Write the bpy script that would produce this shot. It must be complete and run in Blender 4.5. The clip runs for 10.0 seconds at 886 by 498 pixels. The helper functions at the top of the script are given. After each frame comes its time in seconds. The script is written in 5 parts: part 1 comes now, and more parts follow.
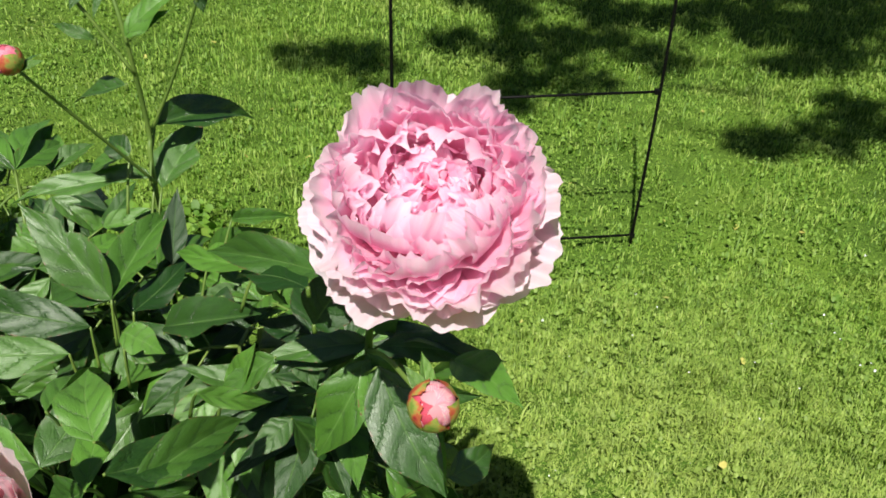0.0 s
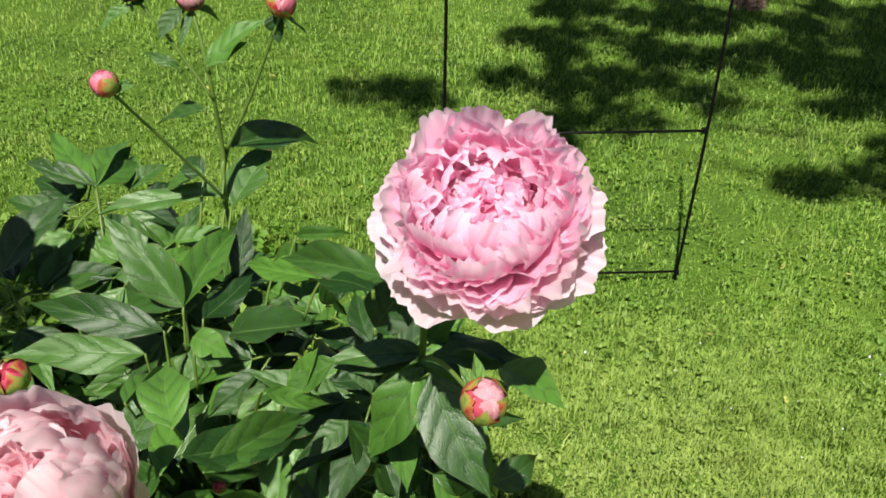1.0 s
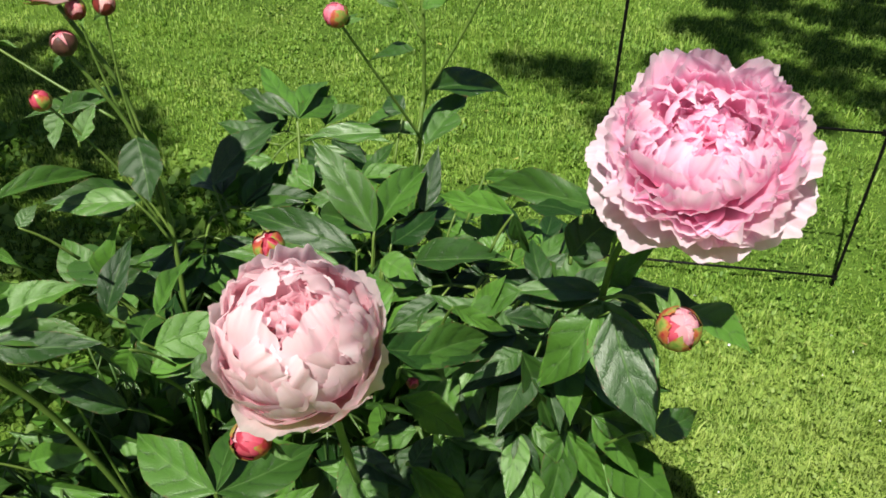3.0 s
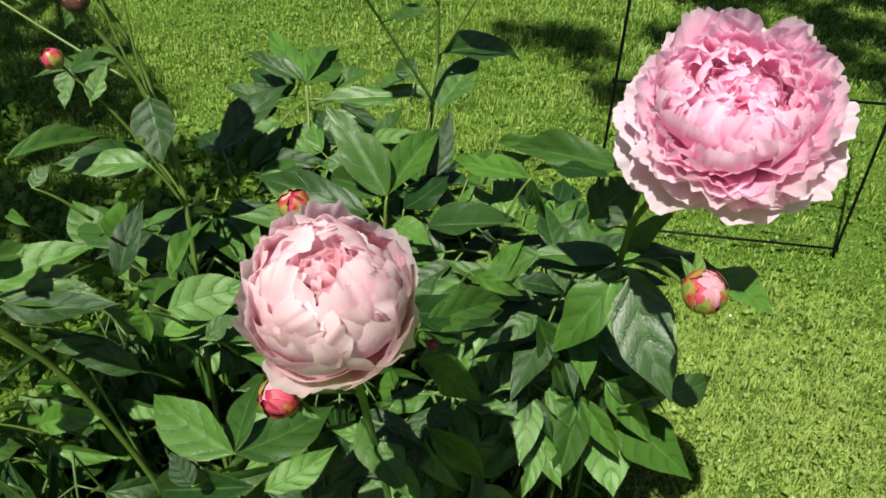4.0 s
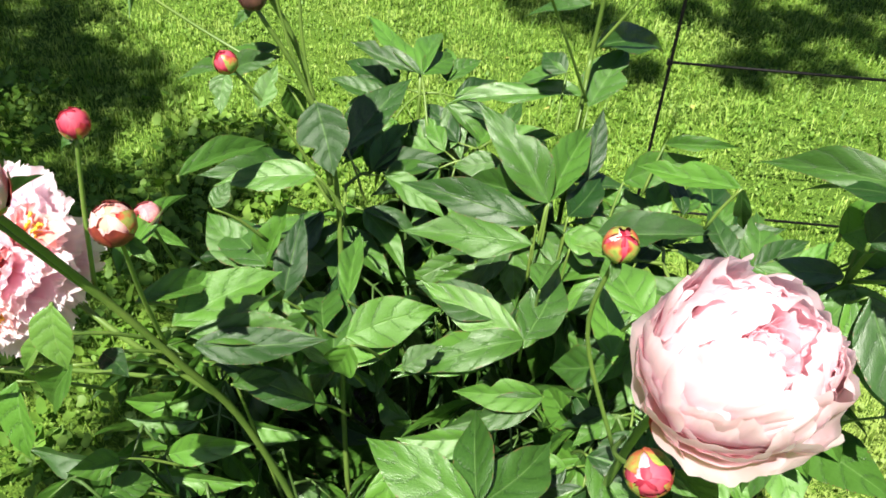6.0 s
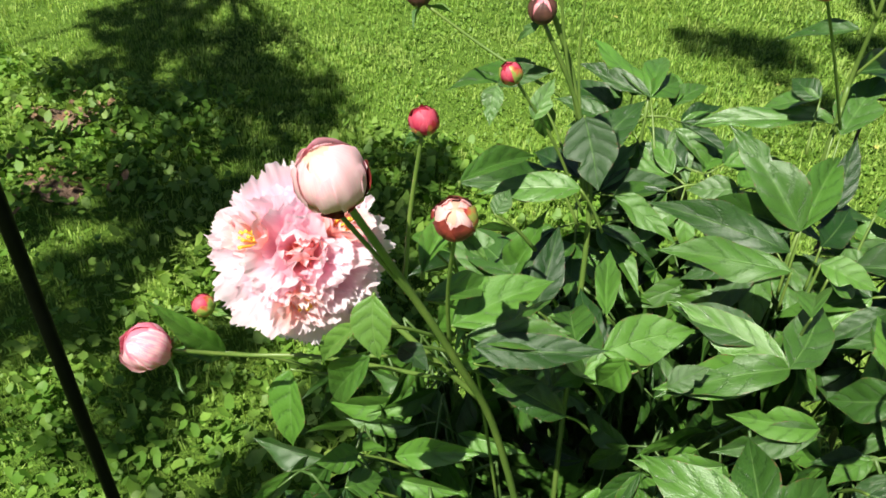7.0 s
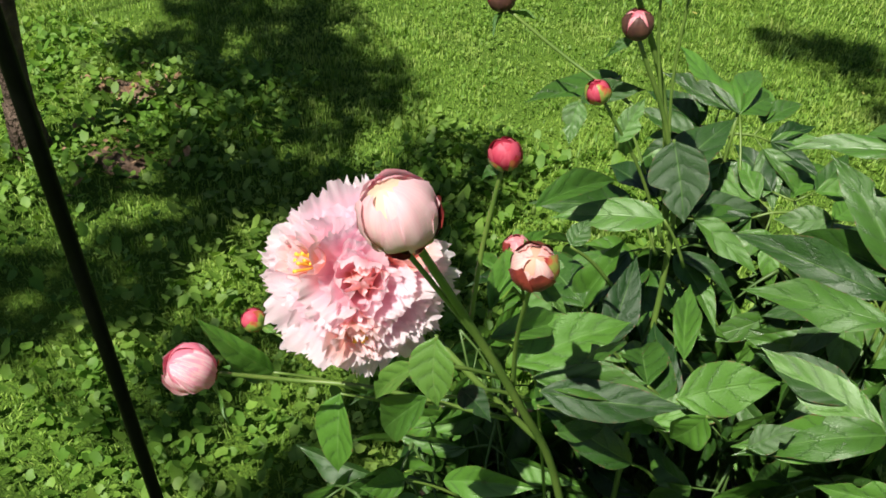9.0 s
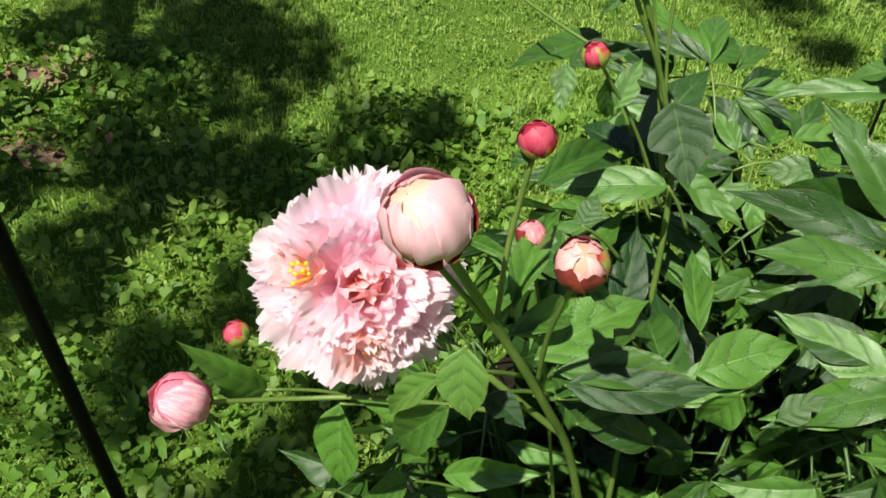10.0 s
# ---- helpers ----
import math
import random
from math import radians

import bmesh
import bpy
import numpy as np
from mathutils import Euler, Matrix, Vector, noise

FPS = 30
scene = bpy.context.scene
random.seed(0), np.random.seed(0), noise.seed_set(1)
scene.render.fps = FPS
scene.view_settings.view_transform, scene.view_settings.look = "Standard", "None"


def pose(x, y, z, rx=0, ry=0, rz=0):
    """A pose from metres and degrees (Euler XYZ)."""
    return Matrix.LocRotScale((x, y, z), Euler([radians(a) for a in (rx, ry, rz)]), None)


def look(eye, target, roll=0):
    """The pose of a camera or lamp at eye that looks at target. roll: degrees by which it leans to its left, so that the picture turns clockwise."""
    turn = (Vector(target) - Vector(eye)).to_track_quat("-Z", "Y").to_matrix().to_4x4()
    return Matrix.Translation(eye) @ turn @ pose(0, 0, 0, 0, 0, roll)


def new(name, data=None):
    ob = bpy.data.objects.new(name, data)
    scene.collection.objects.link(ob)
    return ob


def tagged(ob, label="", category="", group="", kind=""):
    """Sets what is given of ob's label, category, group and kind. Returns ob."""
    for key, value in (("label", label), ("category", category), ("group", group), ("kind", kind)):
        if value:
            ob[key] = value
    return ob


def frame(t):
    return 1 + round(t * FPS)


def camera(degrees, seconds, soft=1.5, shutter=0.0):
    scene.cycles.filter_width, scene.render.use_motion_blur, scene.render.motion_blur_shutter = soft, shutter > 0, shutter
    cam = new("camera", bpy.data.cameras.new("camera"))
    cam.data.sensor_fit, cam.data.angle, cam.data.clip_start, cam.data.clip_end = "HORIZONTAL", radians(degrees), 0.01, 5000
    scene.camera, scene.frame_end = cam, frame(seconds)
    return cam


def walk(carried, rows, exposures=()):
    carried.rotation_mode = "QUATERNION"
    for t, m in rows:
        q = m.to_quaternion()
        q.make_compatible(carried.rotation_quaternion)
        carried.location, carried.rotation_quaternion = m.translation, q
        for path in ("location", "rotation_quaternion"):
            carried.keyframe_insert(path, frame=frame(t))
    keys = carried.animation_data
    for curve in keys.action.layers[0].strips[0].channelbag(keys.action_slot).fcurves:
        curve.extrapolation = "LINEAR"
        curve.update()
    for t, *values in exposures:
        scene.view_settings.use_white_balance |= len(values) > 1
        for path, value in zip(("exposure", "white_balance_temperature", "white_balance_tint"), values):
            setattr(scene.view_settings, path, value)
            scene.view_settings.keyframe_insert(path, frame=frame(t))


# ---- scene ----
cam = camera(54.8, 10.0, soft=1.7)
PATH = [
    (0, (0.002, 0.009, 1.36), (0.002, 1.616, 0.17), 1.0),
    (0.5, (-0.012, -0.017, 1.358), (-0.041, 1.602, 0.185), 1.2),
    (1, (-0.004, -0.043, 1.376), (-0.109, 1.61, 0.254), 0.6),
    (1.5, (-0.021, -0.083, 1.4), (-0.246, 1.608, 0.357), 0.9),
    (2, (-0.035, -0.105, 1.402), (-0.355, 1.602, 0.41), 1.2),
    (2.5, (-0.044, -0.117, 1.381), (-0.434, 1.526, 0.308), 1.1),
    (2.7, (-0.047, -0.112, 1.373), (-0.446, 1.5, 0.26), 1.2),
    (4, (-0.07, -0.119, 1.355), (-0.442, 1.431, 0.148), 2.1),
    (4.5, (-0.109, -0.112, 1.353), (-0.449, 1.428, 0.122), 1.1),
    (5, (-0.169, -0.1, 1.344), (-0.42, 1.449, 0.104), 1.2),
    (5.5, (-0.227, -0.09, 1.34), (-0.411, 1.462, 0.092), 3.0),
    (6, (-0.303, -0.093, 1.34), (-0.567, 1.44, 0.082), 3.6),
    (6.2, (-0.336, -0.111, 1.328), (-0.677, 1.424, 0.092), 2.8),
    (7.3, (-0.437, -0.145, 1.326), (-1.021, 1.344, 0.124), 0.9),
    (7.5, (-0.443, -0.149, 1.327), (-1.052, 1.34, 0.138), 1.0),
    (8, (-0.462, -0.141, 1.321), (-1.108, 1.336, 0.137), 1.1),
    (8.5, (-0.482, -0.116, 1.309), (-1.12, 1.335, 0.091), 1.4),
    (9, (-0.457, -0.086, 1.322), (-1.103, 1.338, 0.075), 1.8),
    (9.5, (-0.485, -0.066, 1.305), (-1.092, 1.349, 0.029), 1.9),
    (10, (-0.527, -0.052, 1.303), (-0.995, 1.378, -0.014), 1.0),
]
EXPOSURES = [(0, 0.36), (2.7, 0.40), (4.5, 0.26), (5.0, 0.36), (5.5, 0.76), (6.0, 1.10), (6.2, 1.10), (7.3, 0.54), (8.0, 0.36), (10, 0.45)]
walk(cam, [(t, look(eye, target, roll)) for t, eye, target, roll in PATH], EXPOSURES)

# ---- light ----
SUN_WAY = Vector((-0.095, -0.51, 0.86)).normalized()      # from the ground towards the sun
world = bpy.data.worlds.new("sky")
scene.world = world
world.use_nodes = True
wn, wl = world.node_tree.nodes, world.node_tree.links
sky = wn.new("ShaderNodeTexSky")
sky.sky_type, sky.sun_disc = "NISHITA", False
sky.sun_elevation = math.asin(SUN_WAY.z)
sky.sun_rotation = math.atan2(SUN_WAY.x, SUN_WAY.y)
wl.new(sky.outputs[0], wn["Background"].inputs[0])
wn["Background"].inputs[1].default_value = 0.032
sun_data = bpy.data.lights.new("sun", "SUN")
sun_data.energy, sun_data.angle, sun_data.color = 5.3, radians(0.53), (1.0, 0.95, 0.87)
sun = new("sun", sun_data)
sun.matrix_world = look(SUN_WAY * 30, (0, 0, 0))


# ---- materials ----
def material(name):
    m = bpy.data.materials.new(name)
    m.use_nodes = True
    n, l = m.node_tree.nodes, m.node_tree.links
    return m, n, l, n["Principled BSDF"]


def noise_node(n, l, scale, detail=3.0, vec=None, rough=0.55):
    t = n.new("ShaderNodeTexNoise")
    t.inputs["Scale"].default_value, t.inputs["Detail"].default_value, t.inputs["Roughness"].default_value = scale, detail, rough
    if vec is not None:
        l.new(vec, t.inputs["Vector"])
    return t.outputs[0]


def ramp(n, l, fac, stops):
    r = n.new("ShaderNodeValToRGB")
    e = r.color_ramp.elements
    while len(e) < len(stops):
        e.new(0.5)
    for k, (p, c) in enumerate(stops):
        e[k].position, e[k].color = p, (*c, 1)
    l.new(fac, r.inputs[0])
    return r.outputs[0]


def math_node(n, l, op, a, b=None):
    m = n.new("ShaderNodeMath")
    m.operation = op
    for k, v in enumerate((a, b)):
        if v is None:
            continue
        if isinstance(v, (int, float)):
            m.inputs[k].default_value = v
        else:
            l.new(v, m.inputs[k])
    return m.outputs[0]


def mix_color(n, l, fac, a, b, mode="MIX"):
    m = n.new("ShaderNodeMix")
    m.data_type, m.blend_type = "RGBA", mode
    for k, v in ((0, fac), (6, a), (7, b)):
        if isinstance(v, (int, float)):
            m.inputs[k].default_value = v
        elif isinstance(v, tuple):
            m.inputs[k].default_value = (*v, 1)
        else:
            l.new(v, m.inputs[k])
    return m.outputs[2]


def see_through(m, n, l, bsdf, color, share):
    """Lets some light pass through a thin sheet."""
    t = n.new("ShaderNodeBsdfTranslucent")
    l.new(color, t.inputs[0])
    mix = n.new("ShaderNodeMixShader")
    mix.inputs[0].default_value = share
    l.new(bsdf.outputs[0], mix.inputs[1])
    l.new(t.outputs[0], mix.inputs[2])
    l.new(mix.outputs[0], n["Material Output"].inputs[0])


def bump(n, l, bsdf, height, strength, distance):
    b = n.new("ShaderNodeBump")
    b.inputs["Strength"].default_value, b.inputs["Distance"].default_value = strength, distance
    l.new(height, b.inputs["Height"])
    l.new(b.outputs[0], bsdf.inputs["Normal"])


def leaf_material(name, dark, light, vein, rough=0.38):
    m, n, l, p = material(name)
    uv = n.new("ShaderNodeUVMap").outputs[0]
    sep = n.new("ShaderNodeSeparateXYZ")
    l.new(uv, sep.inputs[0])
    u, v = sep.outputs[0], sep.outputs[1]
    au = math_node(n, l, "ABSOLUTE", math_node(n, l, "SUBTRACT", u, 0.5))
    # side veins run forward from the midrib
    s = math_node(n, l, "SUBTRACT", math_node(n, l, "MULTIPLY", v, 5.0), math_node(n, l, "ADD", math_node(n, l, "MULTIPLY", math_node(n, l, "POWER", au, 1.25), 2.7), math_node(n, l, "MULTIPLY", noise_node(n, l, 30, 2), 0.7)))
    saw = math_node(n, l, "PINGPONG", s, 0.5)
    side = math_node(n, l, "SUBTRACT", 1.0, math_node(n, l, "MINIMUM", math_node(n, l, "MULTIPLY", saw, 18.0), 1.0))
    mid = math_node(n, l, "SUBTRACT", 1.0, math_node(n, l, "MINIMUM", math_node(n, l, "MULTIPLY", au, 34.0), 1.0))
    veins = mid
    rnd = n.new("ShaderNodeObjectInfo").outputs["Random"]
    tone = math_node(n, l, "ADD", math_node(n, l, "MULTIPLY", rnd, 0.6), math_node(n, l, "MULTIPLY", noise_node(n, l, 38, 4), 0.4))
    base = ramp(n, l, tone, [(0.25, dark), (0.78, light)])
    # small pale spots and a few brown edges
    spots = ramp(n, l, noise_node(n, l, 260, 2), [(0.70, (0, 0, 0)), (0.76, (1, 1, 1))])
    base = mix_color(n, l, math_node(n, l, "MULTIPLY", spots, 0.25), base, (0.22, 0.28, 0.16))
    col = mix_color(n, l, math_node(n, l, "MULTIPLY", veins, 0.38), base, vein)
    col = mix_color(n, l, math_node(n, l, "MULTIPLY", side, 0.75), col, dark)
    edge = math_node(n, l, "MULTIPLY", math_node(n, l, "GREATER_THAN", au, 0.47), math_node(n, l, "GREATER_THAN", noise_node(n, l, 22, 2), 0.58))
    col = mix_color(n, l, math_node(n, l, "MULTIPLY", edge, 0.7), col, (0.16, 0.06, 0.035))
    l.new(col, p.inputs["Base Color"])
    l.new(math_node(n, l, "ADD", math_node(n, l, "MULTIPLY", noise_node(n, l, 55, 4), 0.22), rough - 0.11), p.inputs["Roughness"])
    p.inputs["Specular IOR Level"].default_value = 0.55
    p.inputs["Coat Roughness"].default_value = 0.28
    wax = ramp(n, l, math_node(n, l, "FRACT", math_node(n, l, "MULTIPLY", rnd, 7.3)), [(0.20, (0.20, 0.20, 0.20)), (0.75, (1, 1, 1))])
    l.new(math_node(n, l, "MULTIPLY", wax, math_node(n, l, "ADD", noise_node(n, l, 46, 3), 0.32)), p.inputs["Coat Weight"])
    puff = math_node(n, l, "MULTIPLY", math_node(n, l, "SMOOTH_MIN", math_node(n, l, "MULTIPLY", saw, 2.0), 0.7), 0.8)
    hgt = math_node(n, l, "ADD", math_node(n, l, "SUBTRACT", puff, math_node(n, l, "MULTIPLY", mid, 0.7)), math_node(n, l, "SUBTRACT", math_node(n, l, "MULTIPLY", noise_node(n, l, 90, 3), 0.35), math_node(n, l, "MULTIPLY", side, 0.5)))
    bump(n, l, p, hgt, 0.5, 0.0018)
    l.new(p.inputs["Normal"].links[0].from_socket, p.inputs["Coat Normal"])
    lit = mix_color(n, l, 1.0, col, (1.6, 1.9, 0.7), "MULTIPLY")
    see_through(m, n, l, p, lit, 0.06)
    return m


def petal_material(name, base, edge, deep, streak, share=0.50, warm=None, streaky=0.30, through_tint=(1.04, 0.84, 0.90)):
    m, n, l, p = material(name)
    uv = n.new("ShaderNodeUVMap").outputs[0]
    sep = n.new("ShaderNodeSeparateXYZ")
    l.new(uv, sep.inputs[0])
    u, v = sep.outputs[0], sep.outputs[1]
    col = ramp(n, l, v, [(0.0, deep), (0.50, base), (0.80, tuple((x + y) / 2 for x, y in zip(base, edge))), (0.97, edge)])
    if warm:
        col = mix_color(n, l, ramp(n, l, v, [(0.05, (1, 1, 1)), (0.3, (0, 0, 0))]), col, warm)
    # fine lengthwise veins and soft blotches
    stretch = n.new("ShaderNodeCombineXYZ")
    l.new(math_node(n, l, "MULTIPLY", u, 30.0), stretch.inputs[0])
    l.new(math_node(n, l, "MULTIPLY", v, 2.5), stretch.inputs[1])
    l.new(math_node(n, l, "MULTIPLY", n.new("ShaderNodeObjectInfo").outputs["Random"], 50.0), stretch.inputs[2])
    lines = noise_node(n, l, 1.0, 3, stretch.outputs[0])
    col = mix_color(n, l, math_node(n, l, "MULTIPLY", ramp(n, l, lines, [(0.45, (0, 0, 0)), (0.70 if streaky < 0.5 else 0.56, (1, 1, 1))]), streaky), col, streak)
    rnd = n.new("ShaderNodeObjectInfo").outputs["Random"]
    col = mix_color(n, l, math_node(n, l, "MULTIPLY", rnd, 0.35), col, edge)
    l.new(col, p.inputs["Base Color"])
    p.inputs["Roughness"].default_value = 0.5
    p.inputs["Specular IOR Level"].default_value = 0.35
    bump(n, l, p, math_node(n, l, "ADD", lines, math_node(n, l, "MULTIPLY", noise_node(n, l, 300, 2), 0.5)), 0.18, 0.0008)
    see_through(m, n, l, p, mix_color(n, l, 1.0, col, through_tint, "MULTIPLY"), share)
    return m


def plain_material(name, stops, scale, rough=0.5, spec=0.5, bump_by=0.3, bump_d=0.001, detail=4):
    m, n, l, p = material(name)
    t = noise_node(n, l, scale, detail, n.new("ShaderNodeNewGeometry").outputs["Position"])
    l.new(ramp(n, l, t, stops), p.inputs["Base Color"])
    p.inputs["Roughness"].default_value, p.inputs["Specular IOR Level"].default_value = rough, spec
    bump(n, l, p, noise_node(n, l, scale * 4, 3, n.new("ShaderNodeNewGeometry").outputs["Position"]), bump_by, bump_d)
    return m


def blade_material(name, stops, share, rough=0.55, dry=0.34):
    m, n, l, p = material(name)
    g = n.new("ShaderNodeNewGeometry")
    tone = math_node(n, l, "ADD", math_node(n, l, "MULTIPLY", g.outputs["Random Per Island"], 0.42), math_node(n, l, "MULTIPLY", noise_node(n, l, 20.0, 6, g.outputs["Position"], 0.7), 0.58))
    col = ramp(n, l, tone, stops)
    lush = ramp(n, l, noise_node(n, l, 6.0, 5, g.outputs["Position"], 0.65), [(0.44, (1, 1, 1)), (0.60, (0, 0, 0))])
    col = mix_color(n, l, math_node(n, l, "MULTIPLY", lush, 0.22), col, (0.10, 0.26, 0.03))
    worn = ramp(n, l, noise_node(n, l, 2.6, 5, g.outputs["Position"], 0.7), [(0.50, (0, 0, 0)), (0.72, (1, 1, 1))])
    bare = n.new("ShaderNodeVectorMath")
    bare.operation = "DISTANCE"
    l.new(g.outputs["Position"], bare.inputs[0])
    bare.inputs[1].default_value = (0.45, 0.95, 0.0)
    patch = math_node(n, l, "MULTIPLY", ramp(n, l, bare.outputs["Value"], [(0.30, (1, 1, 1)), (0.90, (0, 0, 0))]), 0.28)
    col = mix_color(n, l, math_node(n, l, "MAXIMUM", math_node(n, l, "MULTIPLY", worn, dry), patch), col, (0.56, 0.59, 0.20))
    l.new(col, p.inputs["Base Color"])
    p.inputs["Roughness"].default_value, p.inputs["Specular IOR Level"].default_value = rough, 0.4
    lit = mix_color(n, l, 1.0, col, (1.2, 1.2, 0.7), "MULTIPLY")
    see_through(m, n, l, p, lit, share)
    return m


LEAF = leaf_material("peony_leaf", (0.010, 0.046, 0.005), (0.090, 0.225, 0.026), (0.18, 0.32, 0.09), 0.46)
LEAF_YOUNG = leaf_material("peony_leaf_light", (0.04, 0.12, 0.014), (0.11, 0.23, 0.035), (0.20, 0.31, 0.10), 0.50)
PETAL_PINK = petal_material("petal_pink", (0.98, 0.56, 0.73), (0.98, 0.84, 0.92), (0.97, 0.38, 0.57), (0.97, 0.58, 0.74), 0.55, through_tint=(1.02, 0.88, 0.95))
PETAL_BLUSH = petal_material("petal_blush", (0.98, 0.71, 0.77), (0.985, 0.90, 0.92), (0.97, 0.44, 0.51), (0.98, 0.76, 0.81), 0.53, through_tint=(1.03, 0.88, 0.91))
PETAL_PALE = petal_material("petal_pale", (0.98, 0.72, 0.80), (0.98, 0.88, 0.92), (0.97, 0.55, 0.60), (0.98, 0.72, 0.80), 0.55, warm=(0.95, 0.40, 0.20), through_tint=(1.02, 0.90, 0.95))
PETAL_HEART = petal_material("petal_heart", (0.97, 0.50, 0.36), (0.98, 0.78, 0.80), (0.95, 0.42, 0.05), (0.97, 0.46, 0.34), 0.5)
PETAL_BUD = petal_material("petal_bud", (0.84, 0.34, 0.36), (0.88, 0.50, 0.48), (0.75, 0.20, 0.25), (0.72, 0.06, 0.18), 0.15, streaky=0.8)
PETAL_BUD_PALE = petal_material("petal_bud_pale", (0.90, 0.56, 0.58), (0.92, 0.70, 0.70), (0.85, 0.40, 0.45), (0.86, 0.12, 0.36), 0.35, streaky=0.5)
PETAL_BUD_RED = petal_material("petal_bud_red", (0.48, 0.03, 0.075), (0.62, 0.10, 0.15), (0.34, 0.015, 0.04), (0.34, 0.012, 0.04), 0.10)
PETAL_CREAM = petal_material("petal_cream", (0.84, 0.52, 0.46), (0.88, 0.62, 0.56), (0.74, 0.56, 0.32), (0.84, 0.28, 0.32), 0.2, streaky=0.6)
PETAL_BUD_SOFT = petal_material("petal_bud_soft", (0.90, 0.70, 0.66), (0.92, 0.64, 0.68), (0.84, 0.76, 0.54), (0.92, 0.42, 0.52), 0.35, streaky=0.4)
PETAL_BUD_ROSE = petal_material("petal_bud_rose", (0.84, 0.19, 0.30), (0.90, 0.36, 0.44), (0.70, 0.10, 0.18), (0.80, 0.06, 0.22), 0.25, streaky=0.5)
SEPAL_GREEN = plain_material("sepal_green", [(0.34, (0.13, 0.24, 0.035)), (0.46, (0.30, 0.32, 0.07)), (0.54, (0.46, 0.14, 0.05)), (0.66, (0.36, 0.02, 0.035))], 90, 0.4)
SEPAL_RED = plain_material("sepal_red", [(0.3, (0.10, 0.012, 0.015)), (0.7, (0.26, 0.04, 0.03))], 120, 0.4)
SEPAL_DARK = plain_material("sepal_dark", [(0.3, (0.05, 0.02, 0.02)), (0.7, (0.12, 0.05, 0.035))], 120, 0.5)
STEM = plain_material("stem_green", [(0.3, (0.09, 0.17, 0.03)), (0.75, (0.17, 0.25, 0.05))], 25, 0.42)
# stem green with shade put into its colour, for lower stems and hanging leaves
STEM_SHADE = plain_material("stem_shade_green", [(0.3, (0.05, 0.11, 0.025)), (0.75, (0.10, 0.17, 0.04))], 25, 0.45)
STAMEN = plain_material("stamen_yellow", [(0.3, (0.85, 0.42, 0.03)), (0.7, (0.90, 0.60, 0.08))], 200, 0.6)
IRON = plain_material("black_painted_wire", [(0.3, (0.003, 0.003, 0.003)), (0.7, (0.007, 0.007, 0.007))], 60, 0.5, 0.12)
BARK = plain_material("bark", [(0.25, (0.045, 0.032, 0.023)), (0.55, (0.15, 0.105, 0.078)), (0.8, (0.28, 0.21, 0.165))], 14, 0.9, 0.2, 0.9, 0.02)
TREE_LEAF = plain_material("tree_leaf", [(0.3, (0.03, 0.08, 0.015)), (0.7, (0.07, 0.15, 0.03))], 3, 0.5)
GRASS = blade_material("grass", [(0.22, (0.060, 0.150, 0.016)), (0.45, (0.225, 0.385, 0.054)), (0.66, (0.38, 0.54, 0.10)), (0.90, (0.58, 0.64, 0.25))], 0.33)
CLOVER = blade_material("clover", [(0.2, (0.095, 0.21, 0.025)), (0.55, (0.23, 0.39, 0.056)), (0.85, (0.39, 0.54, 0.11))], 0.38)
WEED = blade_material("ground_ivy", [(0.2, (0.08, 0.19, 0.022)), (0.6, (0.18, 0.34, 0.04)), (0.9, (0.34, 0.50, 0.09))], 0.35)
BLOSSOM = plain_material("blossom_white", [(0.3, (0.70, 0.72, 0.80)), (0.7, (0.85, 0.86, 0.90))], 300, 0.6)
YELLOWED = plain_material("yellowed_leaf", [(0.3, (0.40, 0.36, 0.07)), (0.7, (0.52, 0.50, 0.14))], 60, 0.6)
LITTER = plain_material("dead_leaf", [(0.3, (0.20, 0.10, 0.05)), (0.7, (0.42, 0.27, 0.16))], 40, 0.8)


def soil_material():
    m, n, l, p = material("lawn_soil")
    pos = n.new("ShaderNodeNewGeometry").outputs["Position"]
    t = math_node(n, l, "ADD", math_node(n, l, "MULTIPLY", noise_node(n, l, 170, 4, pos, 0.7), 0.6), math_node(n, l, "MULTIPLY", noise_node(n, l, 1.7, 4, pos), 0.4))
    l.new(ramp(n, l, t, [(0.34, (0.024, 0.044, 0.009)), (0.48, (0.075, 0.145, 0.020)), (0.66, (0.16, 0.26, 0.034))]), p.inputs["Base Color"])
    p.inputs["Roughness"].default_value = 1.0
    p.inputs["Specular IOR Level"].default_value = 0.1
    bump(n, l, p, noise_node(n, l, 90, 4, pos), 1.0, 0.012)
    return m


SOIL = soil_material()
BARE = plain_material("bare_soil", [(0.3, (0.12, 0.075, 0.05)), (0.7, (0.28, 0.19, 0.135))], 30, 0.95, 0.1, 1.0, 0.008)
# soil colour taken near black: deep shade among the stems is put into it
BED_SHADE = plain_material("bed_soil_shade", [(0.3, (0.010, 0.008, 0.006)), (0.7, (0.034, 0.026, 0.018))], 60, 0.95, 0.1, 1.0, 0.01)


# ---- builders ----
def sheet(name, verts, faces, mat, uvs=None, smooth=True):
    me = bpy.data.meshes.new(name)
    me.from_pydata([tuple(v) for v in verts], [], faces)
    if uvs is not None:
        layer = me.uv_layers.new(name="UVMap")
        idx = np.empty(len(me.loops), dtype=np.int32)
        me.loops.foreach_get("vertex_index", idx)
        layer.data.foreach_set("uv", np.asarray(uvs, dtype=np.float32)[idx].ravel())
    if smooth:
        me.polygons.foreach_set("use_smooth", [True] * len(me.polygons))
    me.materials.append(mat)
    return me


